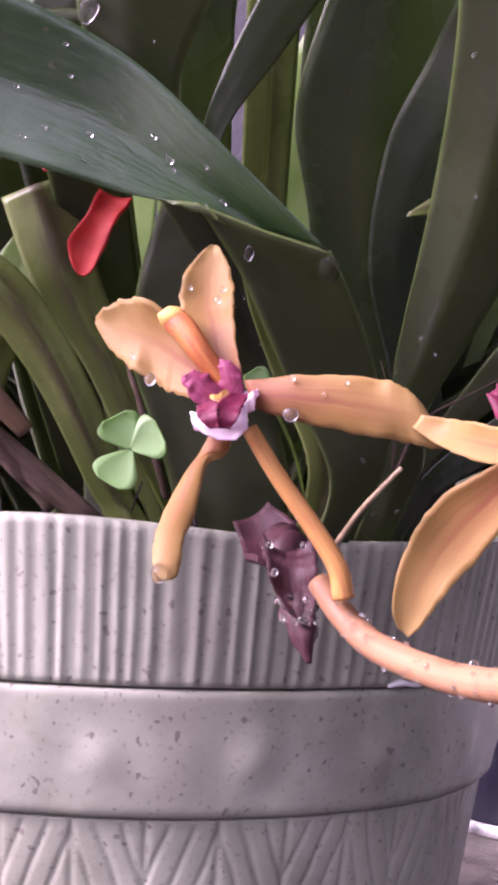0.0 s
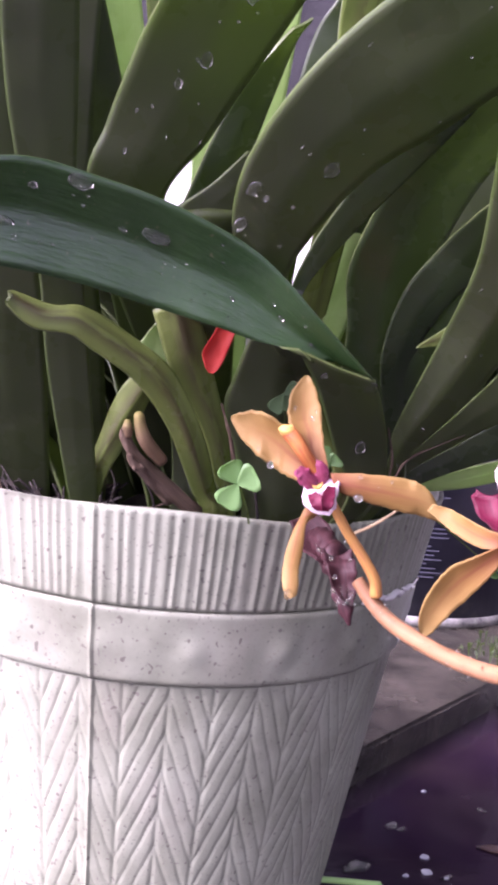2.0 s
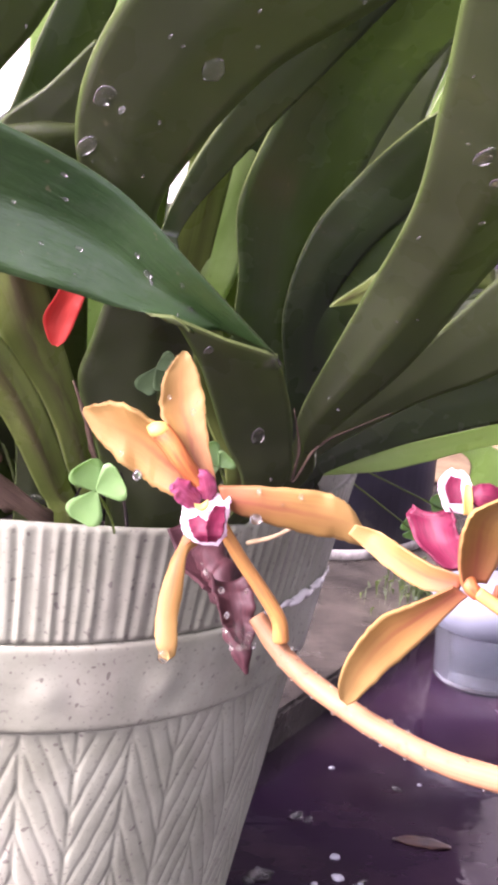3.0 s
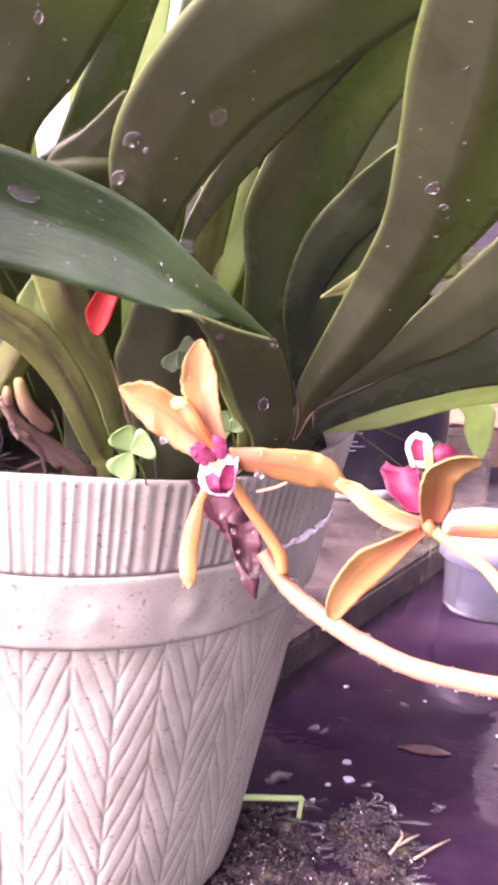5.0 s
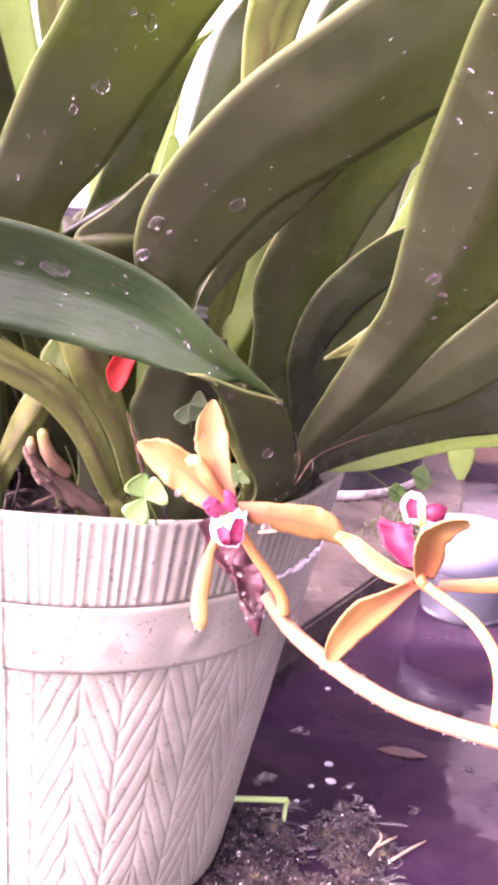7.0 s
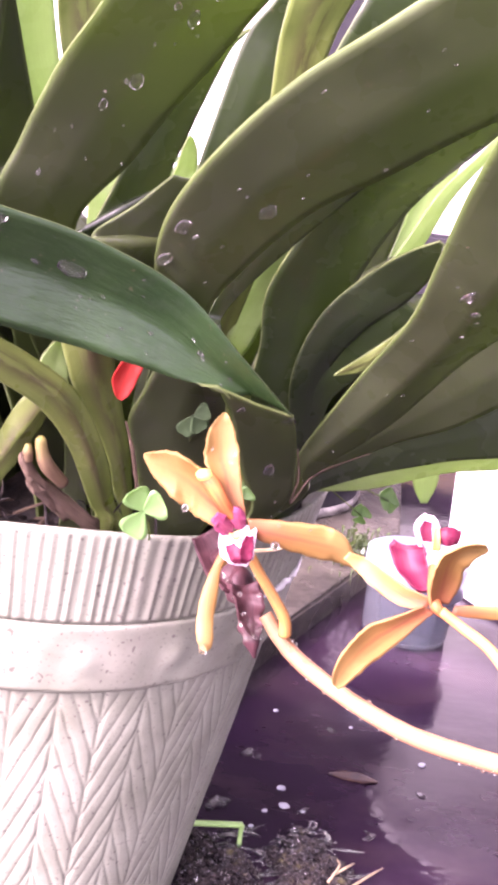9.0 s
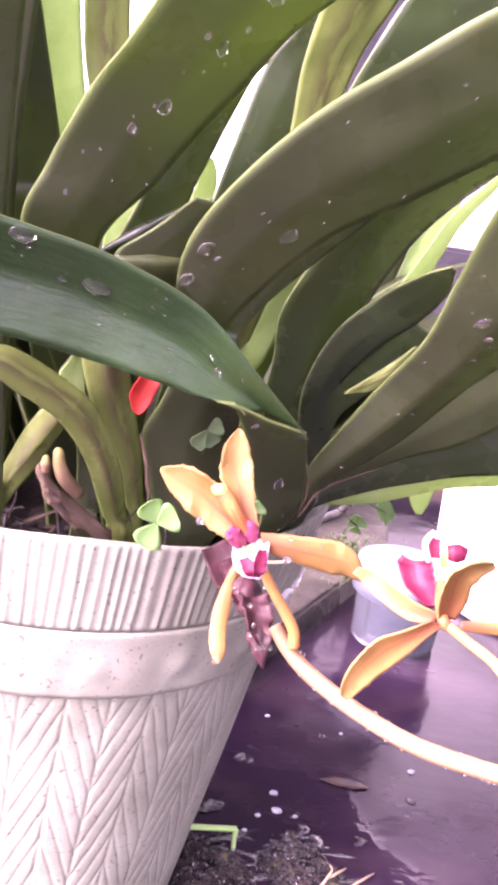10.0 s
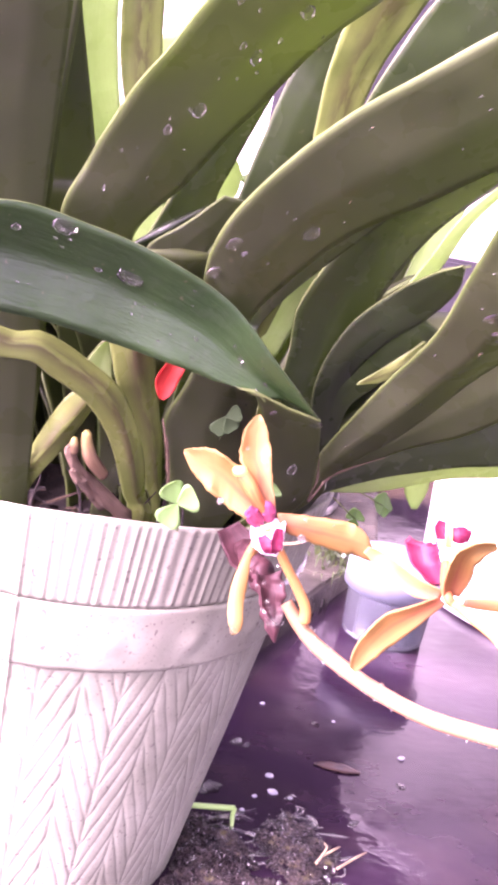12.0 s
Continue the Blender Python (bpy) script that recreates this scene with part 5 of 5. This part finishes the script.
def sorrel(places, base, label, blade=None):
    """A heart-leafed sorrel: three leaflets on a thin stalk."""
    top = thing("wood_sorrel", label, "weed", group="wood sorrel round the orchid")
    hub = Vector(base[1])
    tube("stalk", top, "", [base[0], (np.array(base[0]) + np.array(base[1])) / 2 + np.array((0.001, 0, 0)), base[1]], [0.0003, 0.0003], LEAF_UNDER, 5, 6)
    for tip, w in places:
        tip = Vector(tip)
        d = tip - hub
        side = d.cross(Vector((0.1, -1, 0.35))).normalized() * w
        rows = []
        for f, g in ((0.0, 0.08), (0.3, 0.55), (0.6, 0.95), (0.85, 0.95), (1.0, 0.55)):
            c = hub + d * f
            rows.append((*(c - side * g), *(c + side * g)))
        ribbon("leaflet", top, "", rows, blade or CLOVER, blade or CLOVER, blade or CLOVER, cup=0.08, th=0.0005, n=4, m=6)
    return top


sorrel([((0.0092, -0.1130, 0.1742), 0.0040), ((0.0178, -0.1140, 0.1716), 0.0044), ((0.0093, -0.1155, 0.1622), 0.0042)], ((0.0197, -0.0930, 0.1497), (0.0127, -0.1130, 0.1684)), "small light green wood sorrel leaf at the pot's rim")
sorrel([((0.0339, -0.1220, 0.1818), 0.0025), ((0.0393, -0.1220, 0.1795), 0.0025), ((0.0352, -0.1220, 0.1774), 0.0022)], ((0.0432, -0.1000, 0.1614), (0.0372, -0.1220, 0.1774)), "small green wood sorrel behind the orange flower")
sorrel([((0.0217, -0.1060, 0.1890), 0.0026), ((0.0272, -0.1060, 0.1905), 0.0028), ((0.0285, -0.1060, 0.1965), 0.0026)], ((0.0263, -0.0900, 0.1765), (0.0244, -0.1055, 0.1945)), "green wood sorrel darkened for the shade deep among the orchid stems", DIMMED_GREEN)
sorrel([((0.1465, 0.0400, 0.1281), 0.0036), ((0.1528, 0.0400, 0.1246), 0.0036), ((0.1528, 0.0400, 0.1194), 0.0034), ((0.1463, 0.0400, 0.1213), 0.0032)], ((0.0860, 0.0320, 0.1500), (0.1493, 0.0400, 0.1229)), "yellow-green weed growing behind the pot")
sorrel([((0.1430, 0.0600, 0.1119), 0.0034), ((0.1494, 0.0600, 0.1109), 0.0034), ((0.1457, 0.0600, 0.1046), 0.0032)], ((0.0860, 0.0340, 0.1500), (0.1465, 0.0600, 0.1082)), "small weed growing behind the pot")

sunken = thing("sunken_leaf", "orange-brown dead leaf lying in the film of water", "leaf")
ribbon("blade", sunken, "", [
    (0.161 - 0.0110, 0.0445 + 0.0030, GROUND + 0.0006, 0.161 - 0.0105, 0.0445 + 0.0040, GROUND + 0.0006),
    (0.161 - 0.0040, 0.0445 - 0.0020, GROUND + 0.0008, 0.161 - 0.0030, 0.0445 + 0.0050, GROUND + 0.0009),
    (0.161 + 0.0040, 0.0445 - 0.0045, GROUND + 0.0008, 0.161 + 0.0050, 0.0445 + 0.0025, GROUND + 0.0010),
    (0.161 + 0.0110, 0.0445 - 0.0040, GROUND + 0.0006, 0.161 + 0.0112, 0.0445 - 0.0030, GROUND + 0.0006),
], DEAD, DEAD, DEAD, th=0.0004, wave=0.04, n=4, m=4)

chip = thing("chipped_edge", "wet chipped edge of the pot's band at its side", "chip")
random.seed(3)
for a0, a1, w in ((-50, -41, 0.0007), (-42, -33, 0.0013), (-34, -26, 0.0010), (-27, -21, 0.0006)):
    pts = []
    for i in range(5):
        t = radians(a0 + (a1 - a0) * i / 4)
        pts.append((0.0948 * math.cos(t), 0.0948 * math.sin(t), BAND_TOP + 0.0004 + random.uniform(-0.0005, 0.0011)))
    tube("chip", chip, "", pts, [w * 0.4, w, w * 0.7, w, w * 0.4], CHIP, 6, 8, 0.9)

husk = thing("dry_stem_husk", "brown dry stem husk with two pale buds on the soil", "husk")
ribbon("husk", husk, "", [
    (0.0024, -0.0910, 0.1519, 0.0052, -0.0910, 0.1562),
    (-0.0094, -0.0990, 0.1628, -0.0066, -0.0990, 0.1664),
    (-0.0172, -0.1040, 0.1709, -0.0149, -0.1040, 0.1735),
    (-0.0212, -0.1070, 0.1772, -0.0187, -0.1070, 0.1792),
    (-0.0216, -0.1080, 0.1810, -0.0200, -0.1080, 0.1820),
], BARK, BARK, BARK, cup=-0.35, wave=0.5, th=0.0014)
ribbon("husk", husk, "split dry fibre", [
    (-0.0062, -0.0940, 0.1569, -0.0043, -0.0940, 0.1599),
    (-0.0141, -0.1030, 0.1661, -0.0122, -0.1030, 0.1687),
    (-0.0178, -0.1060, 0.1699, -0.0162, -0.1060, 0.1723),
    (-0.0194, -0.1070, 0.1732, -0.0186, -0.1070, 0.1744),
], BARK, BARK, BARK, cup=-0.3, wave=0.6, th=0.0010)
tube("bud", husk, "pale pink bud with a yellow tip", [(-0.0088, -0.1040, 0.1718), (-0.0138, -0.1080, 0.1775), (-0.0158, -0.1090, 0.1815), (-0.0166, -0.1095, 0.1850), (-0.0168, -0.1095, 0.1864)], [0.0018, 0.0021, 0.0020, 0.0017, 0.0015, 0.0008], BUD, 6, 12)
tube("bud", husk, "small yellow bud", [(-0.0193, -0.1080, 0.1792), (-0.0197, -0.1090, 0.1819), (-0.0198, -0.1090, 0.1838)], [0.0014, 0.0014, 0.0007], BUD, 6, 10)
red = thing("red_blossom", "red blossom glowing deep between the leaves", "flower")
ribbon("petal", red, "", [
    (0.0040, -0.1100, 0.2159, 0.0101, -0.1100, 0.2143),
    (0.0020, -0.1120, 0.2104, 0.0079, -0.1120, 0.2101),
    (-0.0006, -0.1130, 0.2054, 0.0061, -0.1130, 0.2049),
    (0.0003, -0.1130, 0.2012, 0.0043, -0.1130, 0.2007),
    (0.0015, -0.1130, 0.1994, 0.0027, -0.1130, 0.1992),
], RED, RED, RED, cup=-0.18, th=0.0008, wave=0.08)
ribbon("petal", red, "", [
    (-0.0101, -0.1050, 0.2275, -0.0004, -0.1050, 0.2282),
    (-0.0094, -0.1060, 0.2234, -0.0013, -0.1060, 0.2235),
    (-0.0078, -0.1060, 0.2207, -0.0025, -0.1060, 0.2210),
    (-0.0056, -0.1060, 0.2197, -0.0046, -0.1060, 0.2198),
], RED, RED, RED, cup=-0.15, th=0.0008, wave=0.08)

random.seed(5)


def moss_height(x, y):
    """Two wet cushions with a puddle between them, the first heaped against the pot."""
    a = 1.0 - math.hypot((x - 0.076) / 0.024, (y + 0.030) / 0.036) ** 2
    c = 1.0 - math.hypot((x - 0.120) / 0.016, (y + 0.022) / 0.026) ** 2
    d = 1.0 - math.hypot((x - 0.098) / 0.030, (y + 0.058) / 0.018) ** 2
    lump = 0.7 * noise.noise(Vector((x * 120, y * 120, 3))) + 0.4 * noise.noise(Vector((x * 330, y * 330, 1)))
    return max(a, c, d) + lump


verts, faces = [], []
for k in range(60000):
    x, y = 0.045 + 0.105 * random.random(), -0.085 + 0.095 * random.random()
    lump = moss_height(x, y)
    if lump < random.uniform(0.0, 0.75) or math.hypot(x, y) < 0.0705:
        continue
    w = 0.00025 + 0.00045 * random.random()
    base = Vector((x, y, GROUND + 0.0038 * max(0.0, lump) * random.random() ** 0.5))
    d = Vector((random.uniform(-1, 1), random.uniform(-1, 1), random.uniform(0.0, 0.9))).normalized()
    e = d.cross(Vector((0.3, 0.2, 1))).normalized()
    f = d.cross(e)
    long = 0.0007 + 0.0014 * random.random() ** 2
    o = len(verts)
    verts += [base + e * w, base + f * w, base - e * w, base - f * w, base + d * long * 0.6 + e * w * 1.1, base + d * long]
    faces += [(o, o + 1, o + 4), (o + 1, o + 2, o + 4), (o + 2, o + 3, o + 5), (o + 3, o, o + 5), (o, o + 4, o + 5), (o + 2, o + 5, o + 4)]
tagged(from_data("moss", verts, faces, MOSS, smooth=False), "dark wet moss and grit beside the pot", "moss", kind="stuff")
WET = []
for k in range(420):
    x, y = 0.062 + 0.085 * random.random(), -0.060 + 0.085 * random.random()
    lump = moss_height(x, y)
    if math.hypot(x, y) < 0.076 or lump < -0.7 or (lump < 0 and random.random() < 0.75):
        continue
    q = 0.0003 + 0.0010 * random.random() ** 4
    WET.append(blob_data((x, y, GROUND + 0.0036 * max(0, lump) + q * 0.3), (q * (0.8 + random.random()), q * (0.6 + 0.5 * random.random()), q * 0.8), k, 6, 10, 0.5))
for x, y, q in ((0.0920, 0.0240, 0.0030), (0.0960, 0.0270, 0.0018), (0.0880, 0.0210, 0.0016), (0.1010, 0.0060, 0.0018), (0.1280, 0.0180, 0.0014), (0.1150, 0.0650, 0.0022), (0.1190, 0.0620, 0.0013), (0.1520, -0.0020, 0.0014), (0.1560, 0.0010, 0.0010), (0.1900, 0.0300, 0.0016), (0.1640, 0.0860, 0.0016)):
    for m in range(3):
        WET.append(blob_data((x + 0.0016 * m * math.cos(q * 9e3), y + 0.0012 * m, GROUND + q * 0.15), (q * (1.3 - 0.3 * m), q * 0.7, q * 0.34), int(x * 7e3) + m, 7, 12, 0.6))
tagged(joined("water_drop", WET, WATER), "clear splashes of rain water on the wet floor", "water", kind="stuff")


random.seed(77)
POOL = thing("water_rill", "thin curling rills of rain water on the floor", "water", "stuff")
for k in range(90):
    x, y = 0.074 + 0.062 * random.random(), -0.052 + 0.058 * random.random()
    if math.hypot(x, y) < 0.079 or not -0.5 < moss_height(x, y) < 0.55:
        continue
    a, turn = random.uniform(-0.6, 0.6), random.uniform(-0.9, 0.9)
    d = 0.0018 + 0.0026 * random.random()
    p = np.array((x, y, GROUND + 0.0006 + 0.002 * max(0, moss_height(x, y))))
    pts = [p]
    for i in range(4):
        p = p + d * np.array((math.cos(a), 0.8 * math.sin(a), 0))
        a += turn * random.uniform(0.3, 1.3)
        pts.append(p)
    w = 0.0003 + 0.0005 * random.random() ** 2
    tube("rill", POOL, "", pts, [w * 0.5, w, w * 1.2, w * 0.9, w * 0.4], WATER, 4, 8, 0.5)
for pts in ([(0.128, -0.030, 0.004), (0.134, -0.027, 0.005), (0.139, -0.022, 0.003)], [(0.124, -0.034, 0.003), (0.130, -0.028, 0.006), (0.132, -0.021, 0.004)], [(0.133, -0.036, 0.002), (0.143, -0.030, 0.003), (0.151, -0.024, 0.002)]):
    tagged(tube("twig", None, "", [(x, y, GROUND + z) for x, y, z in pts], [0.0006, 0.0005, 0.0003], TIMBER, 6, 6, 0.3), "thin straw-coloured twig lying on the wet moss", "twig", "twigs on the moss")

tw = thing("plastic_strip", "thin bent green plastic strip on the wet floor", "plastic strip")
tube("strip", tw, "", [(0.0640, 0.0020, GROUND + 0.0060), (0.0800, 0.0030, GROUND + 0.0050), (0.0975, 0.0032, GROUND + 0.0040)], [0.0013, 0.0013, 0.0013], GREEN_PLASTIC, 6, 8)
tube("strip", tw, "", [(0.0976, 0.0032, GROUND + 0.0040), (0.0962, 0.0000, GROUND + 0.0020), (0.0945, -0.0060, GROUND + 0.0008)], [0.0010, 0.0009], GREEN_PLASTIC, 4, 8)
for x, y, q in ((0.1215, 0.0220, 0.0024), (0.1290, 0.0180, 0.0011), (0.1240, 0.0360, 0.0020), (0.1120, 0.0190, 0.0013), (0.1030, 0.0080, 0.0012), (0.2000, 0.0560, 0.0018), (0.1400, 0.1050, 0.0014), (0.1750, 0.0900, 0.0010)):
    tagged(joined("pebble", [blob_data((x, y, GROUND + q * 0.25), (q, q * 0.8, q * 0.5), int(x * 9000), 7, 10, 0.35)], PEBBLE), "small pale wet pebble on the floor", "pebble", "pebbles")

random.seed(12)
ROOTS = thing("root_mat", "dark tangled roots and fibres on the potting mix", "roots", "stuff")
for k in range(70):
    t = radians(-160 + 140 * random.random())
    r = 0.060 + 0.034 * random.random()
    p = np.array((r * math.cos(t), r * math.sin(t), 0.144))
    pts = [p]
    d = np.array((random.uniform(-1, 1), random.uniform(-0.5, 0.5), random.uniform(0.1, 1.0)))
    for i in range(3):
        d = d + np.array((random.uniform(-0.7, 0.7), random.uniform(-0.4, 0.4), random.uniform(-0.5, 0.4)))
        q = pts[-1] + d / np.linalg.norm(d) * (0.004 + 0.007 * random.random())
        q[2] = max(q[2], 0.1445)
        h = math.hypot(q[0], q[1])
        if h > 0.0945:
            q[:2] *= 0.0945 / h
        pts.append(q)
    tube("root", ROOTS, "", pts, [0.0005 + 0.0005 * random.random(), 0.0002], SOIL if k % 5 else BARK, 4, 6)

tagged(tube("dry_stalk", None, "", [(0.0496, -0.1000, 0.1535), (0.0537, -0.1120, 0.1596), (0.0599, -0.1180, 0.1665)], [0.0006, 0.0005, 0.0004], TIMBER, 6, 7), "thin dry straw-coloured stalk leaning behind the flowers", "stalk")
tube("dry_margin", plant, "dry brown edge of an old sheath", [(0.0072, -0.0990, 0.1894), (0.0107, -0.0970, 0.1798), (0.0142, -0.0930, 0.1673), (0.0160, -0.0890, 0.1607)], [0.0003, 0.0006, 0.0007, 0.0005], BARK, 8, 6, 0.8)
tube("dry_margin", plant, "dry reddish-brown leaf margin", [(0.0563, -0.1040, 0.1869), (0.0594, -0.1000, 0.1767), (0.0597, -0.0960, 0.1675), (0.0642, -0.0970, 0.1764), (0.0709, -0.0975, 0.1808), (0.0807, -0.0990, 0.1860)], [0.0001, 0.0003, 0.00025, 0.00035, 0.0002, 0.0001], BARK, 8, 6, 0.8)

# Extra soil-dark fibres, packed in to stand for the shaded hollow at left.
random.seed(61)
for k in range(300):
    x = -0.088 + 0.066 * random.random()
    y = -0.030 - 0.062 * random.random()
    if math.hypot(x, y) > 0.090:
        continue
    tall = 0.004 + 0.014 * random.random() ** 1.3
    pts = [np.array((x, y, 0.142)), np.array((x + random.uniform(-0.004, 0.004), y, 0.142 + tall * 0.6)), np.array((x + random.uniform(-0.010, 0.010), y + random.uniform(-0.003, 0.003), 0.142 + tall))]
    tube("fibre", ROOTS, "", pts, [0.0012, 0.0008, 0.0003], SOIL if k % 12 else BARK, 3, 5, 0.3)

WET = []
WET.append(blob_data((0.0242, -0.1530, 0.1479), (0.00120, 0.00096, 0.00144), 299, 7, 10, 0.1))
WET.append(blob_data((0.0417, -0.1425, 0.1724), (0.00125, 0.00100, 0.00110), 427, 7, 10, 0.1))
WET.append(blob_data((0.0187, -0.1345, 0.1782), (0.00090, 0.00072, 0.00108), 262, 7, 10, 0.1))
WET.append(blob_data((0.0289, -0.1340, 0.1914), (0.00060, 0.00048, 0.00072), 322, 7, 10, 0.1))
WET.append(blob_data((0.0298, -0.1340, 0.1933), (0.00050, 0.00040, 0.00060), 335, 7, 10, 0.1))
WET.append(blob_data((0.0417, -0.1425, 0.1781), (0.00050, 0.00040, 0.00060), 405, 7, 10, 0.1))
WET.append(blob_data((0.0467, -0.1430, 0.1756), (0.00040, 0.00032, 0.00048), 395, 7, 10, 0.1))
WET.append(blob_data((0.0500, -0.1435, 0.1776), (0.00040, 0.00032, 0.00048), 470, 7, 10, 0.1))
WET.append(blob_data((0.0154, -0.1330, 0.1821), (0.00050, 0.00040, 0.00060), 232, 7, 10, 0.1))
WET.append(blob_data((0.0242, -0.1320, 0.1937), (0.00040, 0.00032, 0.00048), 300, 7, 10, 0.1))
WET.append(blob_data((0.0397, -0.1325, 0.1483), (0.00060, 0.00048, 0.00072), 398, 7, 10, 0.1))
WET.append(blob_data((0.0449, -0.1325, 0.1442), (0.00050, 0.00040, 0.00060), 430, 7, 10, 0.1))
WET.append(blob_data((0.0412, -0.1330, 0.1412), (0.00050, 0.00040, 0.00060), 405, 7, 10, 0.1))
WET.append(blob_data((0.0386, -0.1295, 0.1527), (0.00060, 0.00048, 0.00072), 390, 7, 10, 0.1))
WET.append(blob_data((0.0440, -0.1295, 0.1527), (0.00050, 0.00040, 0.00060), 425, 7, 10, 0.1))
WET.append(blob_data((0.0430, -0.1265, 0.1572), (0.00060, 0.00048, 0.00072), 418, 7, 10, 0.1))
BRACT_LINE = spline([(0.0387, -0.1035, 0.1540), (0.0401, -0.1105, 0.1525), (0.0418, -0.1165, 0.1498), (0.0430, -0.1215, 0.1469), (0.0436, -0.1255, 0.1428), (0.0446, -0.1285, 0.1382)], 12)
random.seed(8)
for k in range(190):
    i = random.randrange(6, len(BRACT_LINE) - 6)
    q = 0.0002 + 0.0005 * random.random() ** 2
    WET.append(blob_data((BRACT_LINE[i][0] + random.uniform(-0.0034, 0.0034), BRACT_LINE[i][1] - 0.0036 - 0.0008 * random.random(), BRACT_LINE[i][2]), (q, q, q), k, 5, 8, 0.2))
tagged(joined("water_drop", WET, WATER), "clear rain drops clinging to the orange petals", "water", kind="stuff")
random.seed(31)
STEM_LINE = spline(STEM_PTS, 20)
WET = []
for k in range(150):
    i = random.randrange(20, len(STEM_LINE) - 1)
    d = STEM_LINE[i] - STEM_LINE[i - 1]
    d /= np.linalg.norm(d)
    a = np.array((random.uniform(-1, 1), random.uniform(-1, 0.4), random.uniform(-1, 1)))
    a -= d * a.dot(d)
    a /= np.linalg.norm(a)
    q = 0.00025 + 0.0005 * random.random() ** 2
    WET.append(blob_data(tuple(STEM_LINE[i] + a * 0.0024), (q, q, q * 1.1), k, 5, 8, 0.1))
tagged(joined("water_drop", WET, WATER), "tiny rain drops beaded along the flower stem", "water", kind="stuff")


can = thing("paint_can", "old black paint can with faded print standing on concrete", "can")
can.location = (0.195, 0.418, 0.002)
lathe("body", [(0.0, 0.0), (0.085, 0.0), (0.085, 0.140), (0.087, 0.142), (0.087, 0.147), (0.083, 0.147), (0.081, 0.140), (0.0, 0.138)], TIN, can)
lathe("rim", [(0.0852, 0.0), (0.0868, 0.001), (0.0868, 0.006), (0.0852, 0.007)], TIN_SCUFF, can, "scuffed pale bottom rim")
random.seed(9)
for k in range(30):
    z = 0.034 + 0.0030 * k
    if 13 <= k <= 17:
        continue
    t0 = radians(-110 + 2 * random.random())
    t1 = t0 + radians(10 + 14 * random.random() ** 0.5)
    verts, faces = [], []
    for i in range(9):
        t = t0 + (t1 - t0) * i / 8
        for r, dz in ((0.0853, 0), (0.0854, 0.0008)):
            verts.append((r * math.cos(t), r * math.sin(t), z + dz))
    for i in range(8):
        faces.append((2 * i, 2 * i + 2, 2 * i + 3, 2 * i + 1))
    from_data("print_line", verts, faces, PRINT, can)

random.seed(15)
verts, faces = [], []
for k in range(260):
    x, y = random.gauss(0.240, 0.016), random.gauss(0.275, 0.016)
    if math.hypot(x - 0.195, y - 0.418) < 0.092 or math.hypot(x - 0.239, y - 0.18) < 0.036:
        continue
    c = Vector((x, y, 0.005 + 0.010 * random.random() ** 2))
    d = Vector((random.uniform(-1, 1), random.uniform(-1, 1), random.uniform(0, 0.8))).normalized() * (0.0012 + 0.0016 * random.random())
    e = d.cross(Vector((0, 0.4, 1))).normalized() * d.length * 0.7
    o = len(verts)
    verts += [c - d, c - d * 0.2 + e, c + d, c - d * 0.2 - e, c - d - Vector((0, 0, c.z * 0.9))]
    faces += [(o, o + 1, o + 2, o + 3), (o, o + 4, o + 1)]
tagged(from_data("weeds", verts, faces, LEAF_TOP, smooth=False), "low creeping green weeds on the wet slab", "weed", kind="stuff")

tub = thing("plastic_tub", "clear milky plastic tub standing in the wet", "tub")
tub.location = (0.2440, 0.200, GROUND + 0.001)
lathe("rim", [(0.0276, 0.0462), (0.0298, 0.0462), (0.0300, 0.0490), (0.0268, 0.0490), (0.0268, 0.0475)], CLEAR, tub, "rolled rim")
lathe("wall", [(0.0, 0.001), (0.025, 0.001), (0.0275, 0.046), (0.0295, 0.0465), (0.0295, 0.0485), (0.0268, 0.0485), (0.0242, 0.003), (0.0, 0.003)], CLEAR, tub)

lathe("lid", [(0.0, 0.0500), (0.0285, 0.0495), (0.0300, 0.0480), (0.0302, 0.0310), (0.0290, 0.0308), (0.0288, 0.0470), (0.0, 0.0480)], MILKY, tub, "bluish white plastic lid")

bucket = thing("bucket", "large white plastic bucket standing on the wet floor", "bucket")
bucket.location = (0.408, 0.272, GROUND)
lathe("wall", [(0.0, 0.0), (0.098, 0.0), (0.100, 0.006), (0.112, 0.17), (0.117, 0.172), (0.117, 0.178), (0.110, 0.178), (0.096, 0.004), (0.0, 0.004)], WHITE, bucket)
lathe("foot_ring", [(0.099, 0.0), (0.103, 0.001), (0.103, 0.007), (0.100, 0.008)], WHITE, bucket)
tube("handle", bucket, "dark wire handle", [(-0.113, -0.02, 0.165), (-0.09, -0.085, 0.12), (0.0, -0.125, 0.09), (0.09, -0.085, 0.12), (0.113, -0.02, 0.165)], [0.0016, 0.0016], TIN, 10, 8)

plank = thing("plank", "weathered yellowish timber offcut lying behind the pot", "timber")
prism("board", [(0.30, 0.60), (0.52, 0.56), (0.53, 0.64), (0.31, 0.68)], GROUND, 0.02, TIMBER, plank)
